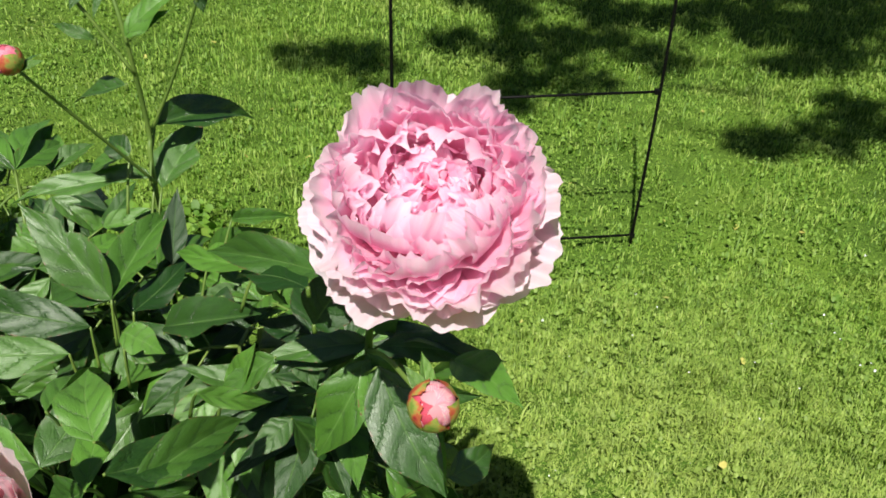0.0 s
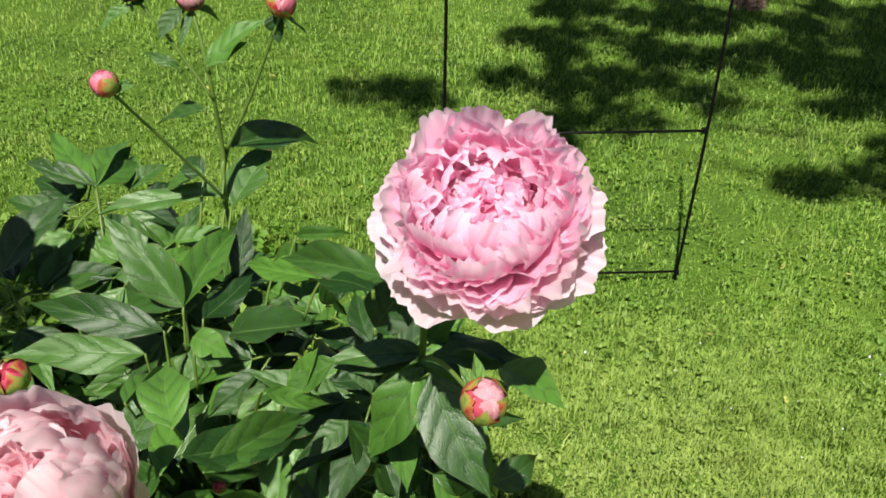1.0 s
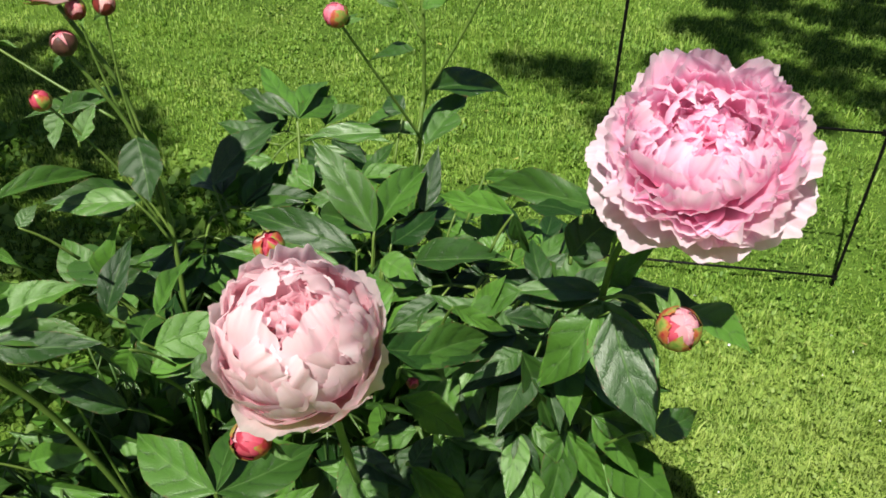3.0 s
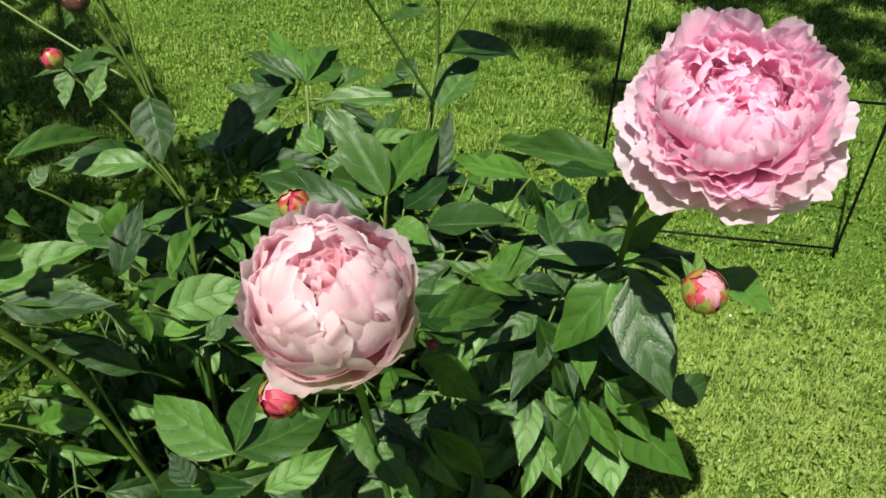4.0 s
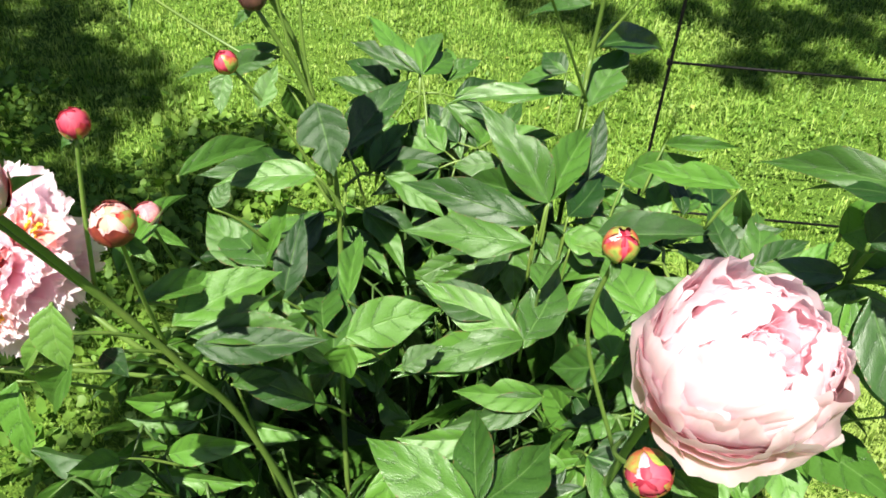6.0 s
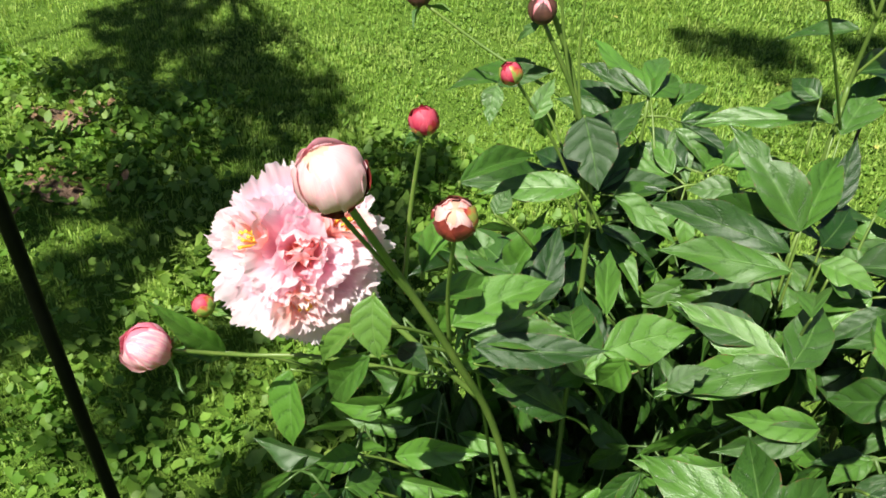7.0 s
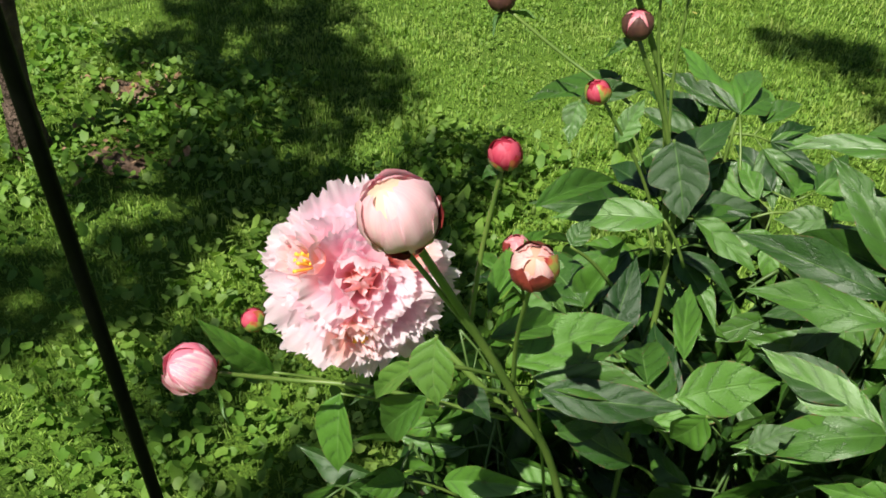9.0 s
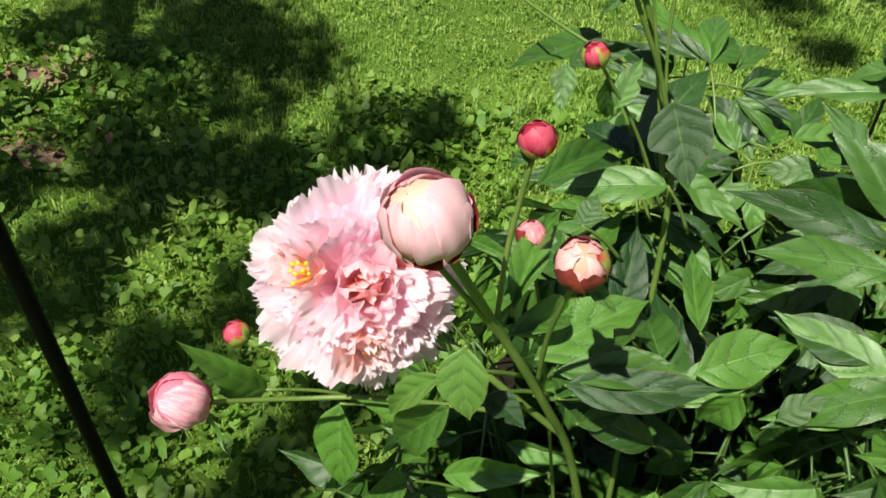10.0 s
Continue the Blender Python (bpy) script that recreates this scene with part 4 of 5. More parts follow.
# buds
bud(plant_right, (-0.002, 0.353, 0.992), (0.10, -0.66, 0.75), 0.0158, PETAL_BUD_PALE, SEPAL_GREEN, "opening pink bud streaked red, green sepals", 1, 30, 0.90, 1.04, 2, PETAL_BUD_RED)
bud(plant_mid, (-0.269, 0.298, 1.044), (0.05, -0.35, 0.9), 0.0108, PETAL_BUD_RED, SEPAL_GREEN, "round bud striped red, cream and green", 2, 0, 0.85, 1.04, 2, PETAL_CREAM)
bud(plant_mid, (-0.239, 0.192, 0.984), (-0.2, -0.7, 0.4), 0.0128, PETAL_BUD_RED, SEPAL_GREEN, "red and green bud beneath the bloom", 3, 0, 0.85, 1.04, 2, PETAL_BUD_PALE)
bud(plant_mid, (-0.362, 0.667, 1.060), (-0.5, -0.2, 0.8), 0.0135, PETAL_BUD_ROSE, SEPAL_GREEN, "deep pink bud on a long bare stalk", 4, 0, 0.6, 1.04, 2, PETAL_BUD_PALE)
bud(plant_mid, (-0.368, 0.776, 1.116), (-0.3, 0.0, 1), 0.0150, PETAL_BUD_ROSE, SEPAL_GREEN, "dusky pink round bud", 5, 0, 0.55, 1.04, 2, PETAL_BLUSH)
bud(plant_mid, (-0.314, 0.790, 1.103), (0, -0.1, 1), 0.0150, PETAL_BUD_PALE, SEPAL_RED, "dusky pink round bud with dark sepals", 6, 0, 0.5, 1.04, 2, PETAL_BUD_ROSE)
bud(plant_mid, (-0.212, 0.754, 1.112), (0.3, -0.1, 1), 0.0150, PETAL_BUD_ROSE, SEPAL_GREEN, "rosy bud with green sepals", 7, 0, 0.6, 1.04, 2, PETAL_BLUSH)
bud(plant_left, (-0.597, 0.503, 1.008), (-0.3, -0.4, 0.8), 0.0105, PETAL_BUD_RED, SEPAL_GREEN, "small red and green bud", 8)
bud(plant_left, (-0.582, 0.535, 1.054), (0.0, -0.3, 1), 0.0125, PETAL_BUD, SEPAL_DARK, "brown-red closed bud with dark sepals", 9, 0, 0.93)
bud(plant_left, (-0.573, 0.551, 1.082), (0.1, -0.2, 1), 0.010, PETAL_BUD, SEPAL_RED, "small pinkish brown bud", 10)
bud(plant_left, (-0.552, 0.566, 1.084), (0.2, 0, 1), 0.0105, PETAL_CREAM, SEPAL_RED, "small cream and red bud", 12)
bud(plant_left, (-0.706, 0.566, 1.040), (-0.4, 0, 1), 0.0125, PETAL_BUD_RED, SEPAL_DARK, "dark pink bud on a slanting stalk", 13)
bud(plant_left, (-0.592, 0.289, 1.073), (-0.2, -0.2, 1), 0.0100, PETAL_BUD_RED, SEPAL_GREEN, "small crimson bud with green base", 14)
bud(plant_left, (-0.558, 0.256, 1.030), (0.1, -0.45, 0.9), 0.0140, PETAL_CREAM, SEPAL_RED, "cream bud clasped by dark red sepals", 15, 0, 0.84)
bud(plant_left, (-0.629, 0.234, 1.056), (-0.35, -0.35, 0.9), 0.0236, PETAL_BUD_SOFT, SEPAL_RED, "fat cream and blush bud about to open", 16, 0, 0.40, 1.0, 1, PETAL_BUD_PALE, 1.5)
bud(plant_left, (-0.783, 0.214, 0.884), (-0.5, -0.55, 0.5), 0.0196, PETAL_BUD_PALE, SEPAL_GREEN, "plump pale pink bud streaked with magenta", 17, 0, 0.16, 1.0, 2, PETAL_BUD_ROSE, 2.0)
bud(plant_left, (-0.806, 0.312, 0.838), (-0.7, -0.2, 0.5), 0.0105, PETAL_BUD_RED, SEPAL_GREEN, "small red and green bud", 18)
bud(plant_left, (-0.603, 0.360, 0.953), (0, -0.4, 0.9), 0.0105, PETAL_BUD, SEPAL_RED, "small salmon bud among leaves", 19)
bud(plant_mid, (-0.192, 0.365, 0.880), (0.0, -0.3, 0.9), 0.0052, PETAL_BUD_RED, SEPAL_RED, "tiny dark red bud", 20)
bud(plant_right, (-0.041, 0.579, 1.056), (-0.3, 0.1, 0.9), 0.0135, PETAL_BUD, SEPAL_RED, "salmon bud behind the bloom", 22)

# stems
stem(plant_right, [(-0.10, 0.56, 0.0), (-0.085, 0.54, 0.5), (-0.058, 0.523, 0.870), (-0.045, 0.47, 0.98), (-0.008, 0.434, 1.062)], 0.0058, 0.0036)
stem(plant_right, [(-0.058, 0.523, 0.875), (-0.035, 0.44, 0.945), (-0.006, 0.369, 0.977)], 0.0030, 0.0022)
stem(plant_right, [(-0.058, 0.525, 0.87), (-0.050, 0.560, 0.98), (-0.041, 0.579, 1.043)], 0.0022, 0.0018)
stem(plant_right, [(-0.06, 0.60, 0.0), (-0.055, 0.59, 0.4), (-0.055, 0.572, 0.625)], 0.005, 0.0035)
stem(plant_mid, [(-0.25, 0.48, 0.0), (-0.24, 0.42, 0.5), (-0.232, 0.31, 0.86), (-0.218, 0.240, 1.006)], 0.0058, 0.0040)
stem(plant_mid, [(-0.238, 0.33, 0.83), (-0.275, 0.32, 0.95), (-0.269, 0.305, 1.034)], 0.0026, 0.002)
stem(plant_mid, [(-0.236, 0.31, 0.87), (-0.250, 0.245, 0.93), (-0.238, 0.20, 0.972)], 0.0026, 0.002)
stem(plant_mid, [(-0.30, 0.66, 0.0), (-0.31, 0.75, 0.5), (-0.305, 0.775, 0.870), (-0.303, 0.786, 0.93), (-0.300, 0.770, 1.035), (-0.313, 0.788, 1.090)], 0.0056, 0.0024)
stem(plant_mid, [(-0.300, 0.768, 0.878), (-0.33, 0.715, 0.97), (-0.358, 0.672, 1.048)], 0.0026, 0.0020)
stem(plant_mid, [(-0.303, 0.792, 0.925), (-0.262, 0.780, 1.00), (-0.215, 0.758, 1.098)], 0.0026, 0.0020)
stem(plant_mid, [(-0.300, 0.772, 1.00), (-0.335, 0.775, 1.06), (-0.365, 0.777, 1.104)], 0.0026, 0.0020)
stem(plant_mid, [(-0.36, 0.62, 0.0), (-0.34, 0.64, 0.5), (-0.322, 0.650, 0.82)], 0.005, 0.0032)
stem(plant_mid, [(-0.50, 0.82, 0.0), (-0.515, 0.86, 0.5), (-0.516, 0.888, 0.82)], 0.005, 0.0030)
stem(plant_left, [(-0.50, 0.52, 0.0), (-0.515, 0.53, 0.5), (-0.523, 0.560, 0.835), (-0.545, 0.560, 0.95), (-0.580, 0.537, 1.042)], 0.0056, 0.0026)
stem(plant_left, [(-0.530, 0.560, 0.86), (-0.56, 0.58, 0.98), (-0.598, 0.560, 1.080)], 0.0044, 0.0034)
stem(plant_left, [(-0.540, 0.562, 0.92), (-0.552, 0.565, 1.0), (-0.553, 0.566, 1.074)], 0.0022, 0.0017)
stem(plant_left, [(-0.545, 0.56, 0.94), (-0.565, 0.556, 1.02), (-0.572, 0.552, 1.072)], 0.0022, 0.0017)
stem(plant_left, [(-0.528, 0.555, 0.845), (-0.56, 0.535, 0.93), (-0.592, 0.508, 0.998)], 0.0024, 0.0018)
stem(plant_left, [(-0.565, 0.562, 0.965), (-0.64, 0.57, 0.995), (-0.700, 0.567, 1.030)], 0.0024, 0.0018)
stem(plant_left, [(-0.50, 0.47, 0.0), (-0.52, 0.42, 0.45), (-0.550, 0.367, 0.713), (-0.575, 0.317, 0.848), (-0.603, 0.280, 0.948), (-0.625, 0.240, 1.040)], 0.0060, 0.0036)
stem(plant_left, [(-0.596, 0.290, 0.922), (-0.612, 0.270, 0.968), (-0.645, 0.248, 1.034)], 0.0028, 0.0024)
stem(plant_left, [(-0.580, 0.313, 0.870), (-0.574, 0.29, 0.94), (-0.560, 0.262, 1.016)], 0.0026, 0.0020)
stem(plant_left, [(-0.604, 0.284, 0.945), (-0.602, 0.29, 1.0), (-0.593, 0.290, 1.064)], 0.0026, 0.0020)
stem(plant_left, [(-0.560, 0.345, 0.78), (-0.62, 0.32, 0.86), (-0.690, 0.335, 0.90), (-0.704, 0.322, 0.92)], 0.0040, 0.0032)
stem(plant_left, [(-0.590, 0.34, 0.80), (-0.68, 0.29, 0.840), (-0.738, 0.263, 0.847), (-0.777, 0.217, 0.881)], 0.0030, 0.0022)
stem(plant_left, [(-0.66, 0.31, 0.838), (-0.745, 0.312, 0.828), (-0.798, 0.312, 0.834)], 0.0024, 0.0018)
stem(plant_left, [(-0.56, 0.44, 0.5), (-0.59, 0.40, 0.8), (-0.603, 0.362, 0.943)], 0.0026, 0.0018)

# leaves that stand out, by their nodes and tips
spray(plant_left, (-0.491, 0.829, 0.769), (-0.513, 0.884, 0.819), ((-0.619, 0.988, 0.856), 0.036), ((-0.519, 1.011, 0.851), 0.034), ((-0.617, 0.909, 0.841), 0.028), ((-0.479, 0.966, 0.828), 0.037))
spray(plant_left, (-0.537, 0.698, 0.744), (-0.565, 0.724, 0.794), ((-0.512, 0.805, 0.870), 0.048))
spray(plant_mid, (-0.307, 0.742, 0.827), (-0.304, 0.778, 0.877), ((-0.459, 0.748, 0.879), 0.035))
spray(plant_mid, (-0.305, 0.762, 0.877), (-0.302, 0.802, 0.927), ((-0.201, 0.879, 0.920), 0.043))
spray(plant_mid, (-0.301, 0.738, 0.819), (-0.297, 0.772, 0.869), ((-0.263, 0.852, 0.910), 0.050))
spray(plant_mid, (-0.322, 0.635, 0.769), (-0.321, 0.647, 0.819), ((-0.411, 0.691, 0.903), 0.048), ((-0.288, 0.768, 0.864), 0.041), ((-0.438, 0.705, 0.804), 0.038))
spray(plant_mid, (-0.290, 0.697, 0.755), (-0.284, 0.723, 0.805), ((-0.280, 0.772, 0.870), 0.028))
spray(plant_mid, (-0.329, 0.603, 0.767), (-0.329, 0.609, 0.817), ((-0.471, 0.605, 0.862), 0.040))
spray(plant_mid, (-0.329, 0.564, 0.778), (-0.329, 0.561, 0.828), ((-0.454, 0.533, 0.839), 0.038))
spray(plant_mid, (-0.302, 0.629, 0.760), (-0.299, 0.640, 0.810), ((-0.270, 0.732, 0.804), 0.034))
spray(plant_mid, (-0.275, 0.620, 0.751), (-0.267, 0.629, 0.801), ((-0.156, 0.583, 0.858), 0.042))
spray(plant_mid, (-0.296, 0.586, 0.760), (-0.292, 0.587, 0.810), ((-0.258, 0.612, 0.790), 0.029))
spray(plant_mid, (-0.255, 0.697, 0.760), (-0.245, 0.723, 0.810), ((-0.174, 0.705, 0.866), 0.037))
spray(plant_right, (-0.066, 0.417, 1.031), (-0.066, 0.417, 1.037), ((-0.165, 0.492, 0.997), 0.026))
spray(plant_mid, (-0.225, 0.692, 0.819), (-0.211, 0.717, 0.869), ((-0.141, 0.687, 0.894), 0.017))
spray(plant_right, (-0.085, 0.445, 0.964), (-0.085, 0.445, 0.970), ((-0.054, 0.448, 1.015), 0.039))
spray(plant_right, (-0.090, 0.541, 0.824), (-0.058, 0.532, 0.874), ((-0.145, 0.501, 0.892), 0.031))
spray(plant_mid, (-0.193, 0.520, 0.791), (-0.175, 0.507, 0.841), ((-0.145, 0.506, 0.896), 0.026))
spray(plant_right, (-0.088, 0.518, 0.832), (-0.055, 0.504, 0.882), ((-0.109, 0.471, 0.792), 0.045))
spray(plant_right, (-0.081, 0.508, 0.837), (-0.047, 0.492, 0.887), ((0.008, 0.426, 0.809), 0.052))
spray(plant_right, (-0.083, 0.529, 0.834), (-0.049, 0.518, 0.884), ((0.045, 0.472, 0.927), 0.023))
spray(plant_right, (0.010, 0.451, 0.928), (0.010, 0.451, 0.934), ((0.052, 0.390, 0.961), 0.030))
spray(plant_mid, (-0.228, 0.402, 0.862), (-0.214, 0.363, 0.912), ((-0.150, 0.455, 0.852), 0.042))
spray(plant_mid, (-0.243, 0.426, 0.859), (-0.231, 0.392, 0.909), ((-0.265, 0.470, 0.914), 0.039))
spray(plant_mid, (-0.315, 0.496, 0.795), (-0.313, 0.477, 0.845), ((-0.306, 0.565, 0.832), 0.029))
spray(plant_mid, (-0.202, 0.486, 0.831), (-0.184, 0.466, 0.881), ((-0.139, 0.504, 0.832), 0.019))
spray(plant_mid, (-0.299, 0.768, 1.032), (-0.299, 0.768, 1.038), ((-0.245, 0.775, 1.095), 0.030), ((-0.256, 0.768, 1.070), 0.016))
spray(plant_mid, (-0.325, 0.760, 1.033), (-0.325, 0.760, 1.039), ((-0.360, 0.755, 1.060), 0.012))
spray(plant_mid, (-0.311, 0.774, 0.981), (-0.311, 0.774, 0.987), ((-0.390, 0.806, 0.956), 0.027))
spray(plant_mid, (-0.322, 0.785, 1.087), (-0.322, 0.785, 1.093), ((-0.345, 0.764, 1.066), 0.020))
spray(plant_mid, (-0.369, 0.773, 1.092), (-0.369, 0.773, 1.098), ((-0.404, 0.755, 1.079), 0.014), ((-0.342, 0.787, 1.114), 0.012))
spray(plant_mid, (-0.221, 0.767, 1.091), (-0.221, 0.767, 1.097), ((-0.220, 0.758, 1.067), 0.021))
spray(plant_mid, (-0.328, 0.745, 0.853), (-0.327, 0.781, 0.903), ((-0.389, 0.795, 0.879), 0.033), ((-0.361, 0.813, 0.912), 0.028))
spray(plant_right, (-0.095, 0.542, 0.820), (-0.063, 0.534, 0.870), ((-0.151, 0.514, 0.871), 0.032))
spray(plant_right, (-0.090, 0.524, 0.832), (-0.058, 0.511, 0.882), ((-0.108, 0.484, 0.784), 0.038), ((0.011, 0.442, 0.792), 0.058))
spray(plant_right, (-0.079, 0.408, 1.027), (-0.079, 0.408, 1.033), ((-0.146, 0.465, 1.010), 0.027))
spray(plant_right, (-0.089, 0.492, 0.936), (-0.089, 0.492, 0.942), ((-0.050, 0.472, 1.003), 0.040))
spray(plant_right, (-0.153, 0.515, 0.837), (-0.129, 0.500, 0.887), ((-0.182, 0.497, 0.852), 0.029))
spray(plant_right, (-0.088, 0.549, 0.830), (-0.055, 0.542, 0.880), ((-0.019, 0.522, 0.942), 0.027))
spray(plant_right, (-0.081, 0.548, 0.832), (-0.047, 0.541, 0.882), ((0.027, 0.469, 0.934), 0.024))
spray(plant_right, (-0.086, 0.569, 0.575), (-0.052, 0.567, 0.625), ((-0.016, 0.497, 0.579), 0.064), ((-0.019, 0.567, 0.672), 0.036))
spray(plant_right, (-0.059, 0.566, 0.584), (-0.022, 0.563, 0.634), ((0.052, 0.471, 0.665), 0.058))
spray(plant_right, (-0.031, 0.507, 0.704), (0.010, 0.491, 0.754), ((0.060, 0.534, 0.753), 0.033))
spray(plant_mid, (-0.217, 0.402, 0.845), (-0.201, 0.364, 0.895), ((-0.141, 0.461, 0.869), 0.033), ((-0.158, 0.407, 0.860), 0.021))
spray(plant_right, (-0.170, 0.491, 0.684), (-0.148, 0.472, 0.734), ((-0.104, 0.531, 0.757), 0.036))
spray(plant_mid, (-0.219, 0.404, 0.809), (-0.204, 0.366, 0.859), ((-0.147, 0.404, 0.787), 0.031))
spray(plant_mid, (-0.329, 0.328, 0.758), (-0.329, 0.273, 0.808), ((-0.428, 0.303, 0.820), 0.043), ((-0.353, 0.365, 0.816), 0.037), ((-0.282, 0.369, 0.778), 0.041))
spray(plant_mid, (-0.309, 0.328, 0.720), (-0.306, 0.272, 0.770), ((-0.257, 0.309, 0.800), 0.029), ((-0.270, 0.293, 0.771), 0.022))
spray(plant_mid, (-0.312, 0.320, 0.736), (-0.310, 0.263, 0.786), ((-0.460, 0.274, 0.711), 0.036))
spray(plant_mid, (-0.350, 0.304, 0.746), (-0.352, 0.243, 0.796), ((-0.375, 0.256, 0.815), 0.020))
spray(plant_left, (-0.468, 0.459, 0.698), (-0.487, 0.432, 0.748), ((-0.518, 0.536, 0.770), 0.045), ((-0.421, 0.471, 0.808), 0.035), ((-0.516, 0.376, 0.845), 0.033))
spray(plant_mid, (-0.405, 0.426, 0.755), (-0.415, 0.392, 0.805), ((-0.385, 0.407, 0.826), 0.022))
spray(plant_left, (-0.547, 0.513, 0.745), (-0.577, 0.499, 0.795), ((-0.666, 0.561, 0.807), 0.047))
spray(plant_left, (-0.518, 0.476, 0.750), (-0.544, 0.453, 0.800), ((-0.538, 0.504, 0.868), 0.031))
spray(plant_left, (-0.519, 0.394, 0.813), (-0.544, 0.354, 0.863), ((-0.542, 0.457, 0.830), 0.046), ((-0.495, 0.363, 0.865), 0.025))
spray(plant_left, (-0.559, 0.408, 0.737), (-0.590, 0.370, 0.787), ((-0.540, 0.381, 0.833), 0.017))
spray(plant_left, (-0.539, 0.554, 0.947), (-0.539, 0.554, 0.953), ((-0.512, 0.519, 0.900), 0.050))
spray(plant_left, (-0.504, 0.527, 0.850), (-0.528, 0.516, 0.900), ((-0.618, 0.484, 0.903), 0.034))
spray(plant_left, (-0.624, 0.556, 0.962), (-0.624, 0.556, 0.968), ((-0.573, 0.560, 0.992), 0.021), ((-0.621, 0.528, 0.940), 0.021))
spray(plant_left, (-0.578, 0.517, 0.954), (-0.578, 0.517, 0.960), ((-0.567, 0.541, 0.992), 0.020))
spray(plant_right, (-0.174, 0.576, 0.868), (-0.153, 0.575, 0.918), ((-0.241, 0.634, 0.887), 0.029), ((-0.135, 0.589, 0.860), 0.016))
spray(plant_mid, (-0.303, 0.603, 0.762), (-0.299, 0.608, 0.812), ((-0.248, 0.575, 0.816), 0.030))
spray(plant_mid, (-0.379, 0.716, 0.746), (-0.386, 0.745, 0.796), ((-0.443, 0.736, 0.787), 0.032), ((-0.367, 0.802, 0.796), 0.029))
spray(plant_right, (-0.141, 0.544, 0.827), (-0.115, 0.536, 0.877), ((-0.101, 0.508, 0.841), 0.026))
spray(plant_right, (-0.120, 0.531, 0.693), (-0.092, 0.520, 0.743), ((-0.047, 0.540, 0.695), 0.030))
spray(plant_mid, (-0.261, 0.398, 0.733), (-0.252, 0.358, 0.783), ((-0.190, 0.337, 0.789), 0.026), ((-0.195, 0.306, 0.759), 0.039))
spray(plant_mid, (-0.204, 0.386, 0.755), (-0.187, 0.344, 0.805), ((-0.139, 0.365, 0.728), 0.028), ((-0.175, 0.372, 0.820), 0.019))
spray(plant_right, (-0.160, 0.505, 0.602), (-0.137, 0.488, 0.652), ((-0.173, 0.439, 0.614), 0.041), ((-0.088, 0.512, 0.612), 0.042))
spray(plant_right, (-0.150, 0.522, 0.755), (-0.125, 0.510, 0.805), ((-0.156, 0.474, 0.798), 0.027), ((-0.086, 0.519, 0.696), 0.036))
spray(plant_mid, (-0.322, 0.477, 0.754), (-0.320, 0.454, 0.804), ((-0.424, 0.497, 0.814), 0.037), ((-0.419, 0.384, 0.808), 0.034), ((-0.295, 0.546, 0.832), 0.043))
spray(plant_mid, (-0.257, 0.422, 0.812), (-0.247, 0.388, 0.862), ((-0.265, 0.496, 0.866), 0.028), ((-0.293, 0.413, 0.818), 0.034))
spray(plant_mid, (-0.300, 0.425, 0.755), (-0.295, 0.391, 0.805), ((-0.368, 0.369, 0.816), 0.027), ((-0.372, 0.353, 0.786), 0.027))
spray(plant_left, (-0.556, 0.380, 0.815), (-0.587, 0.337, 0.865), ((-0.521, 0.406, 0.880), 0.044))
spray(plant_left, (-0.543, 0.375, 0.816), (-0.572, 0.330, 0.866), ((-0.474, 0.362, 0.855), 0.027))
spray(plant_left, (-0.470, 0.456, 0.706), (-0.489, 0.429, 0.756), ((-0.509, 0.512, 0.786), 0.038), ((-0.398, 0.473, 0.810), 0.032), ((-0.506, 0.402, 0.768), 0.018))
spray(plant_left, (-0.569, 0.527, 0.727), (-0.602, 0.515, 0.777), ((-0.661, 0.545, 0.816), 0.042))
spray(plant_left, (-0.557, 0.523, 0.731), (-0.588, 0.510, 0.781), ((-0.559, 0.514, 0.871), 0.029))
spray(plant_left, (-0.526, 0.393, 0.740), (-0.553, 0.352, 0.790), ((-0.522, 0.387, 0.775), 0.018))
spray(plant_left, (-0.634, 0.447, 0.524), (-0.676, 0.417, 0.574), ((-0.578, 0.412, 0.626), 0.033))
spray(plant_left, (-0.657, 0.388, 0.544), (-0.702, 0.346, 0.594), ((-0.675, 0.387, 0.574), 0.031))
spray(plant_left, (-0.539, 0.384, 0.776), (-0.568, 0.341, 0.826), ((-0.560, 0.412, 0.812), 0.024))
spray(plant_left, (-0.612, 0.250, 0.953), (-0.612, 0.250, 0.959), ((-0.604, 0.230, 0.915), 0.030, "light"))
spray(plant_left, (-0.679, 0.360, 0.739), (-0.726, 0.312, 0.789), ((-0.721, 0.278, 0.716), 0.041))
spray(plant_left, (-0.590, 0.316, 0.870), (-0.626, 0.258, 0.920), ((-0.680, 0.254, 0.862), 0.018, "light"))
spray(plant_left, (-0.590, 0.322, 0.833), (-0.625, 0.266, 0.883), ((-0.681, 0.265, 0.804), 0.030))
spray(plant_left, (-0.717, 0.338, 0.769), (-0.770, 0.285, 0.819), ((-0.795, 0.243, 0.897), 0.022), ((-0.785, 0.255, 0.845), 0.020))
spray(plant_left, (-0.599, 0.305, 0.934), (-0.599, 0.305, 0.940), ((-0.591, 0.393, 0.973), 0.022))
spray(plant_left, (-0.634, 0.492, 0.786), (-0.676, 0.473, 0.836), ((-0.625, 0.444, 0.851), 0.012))
spray(plant_left, (-0.571, 0.369, 0.848), (-0.604, 0.323, 0.898), ((-0.557, 0.404, 0.876), 0.023))
spray(plant_left, (-0.536, 0.513, 0.760), (-0.565, 0.499, 0.810), ((-0.524, 0.530, 0.784), 0.029))
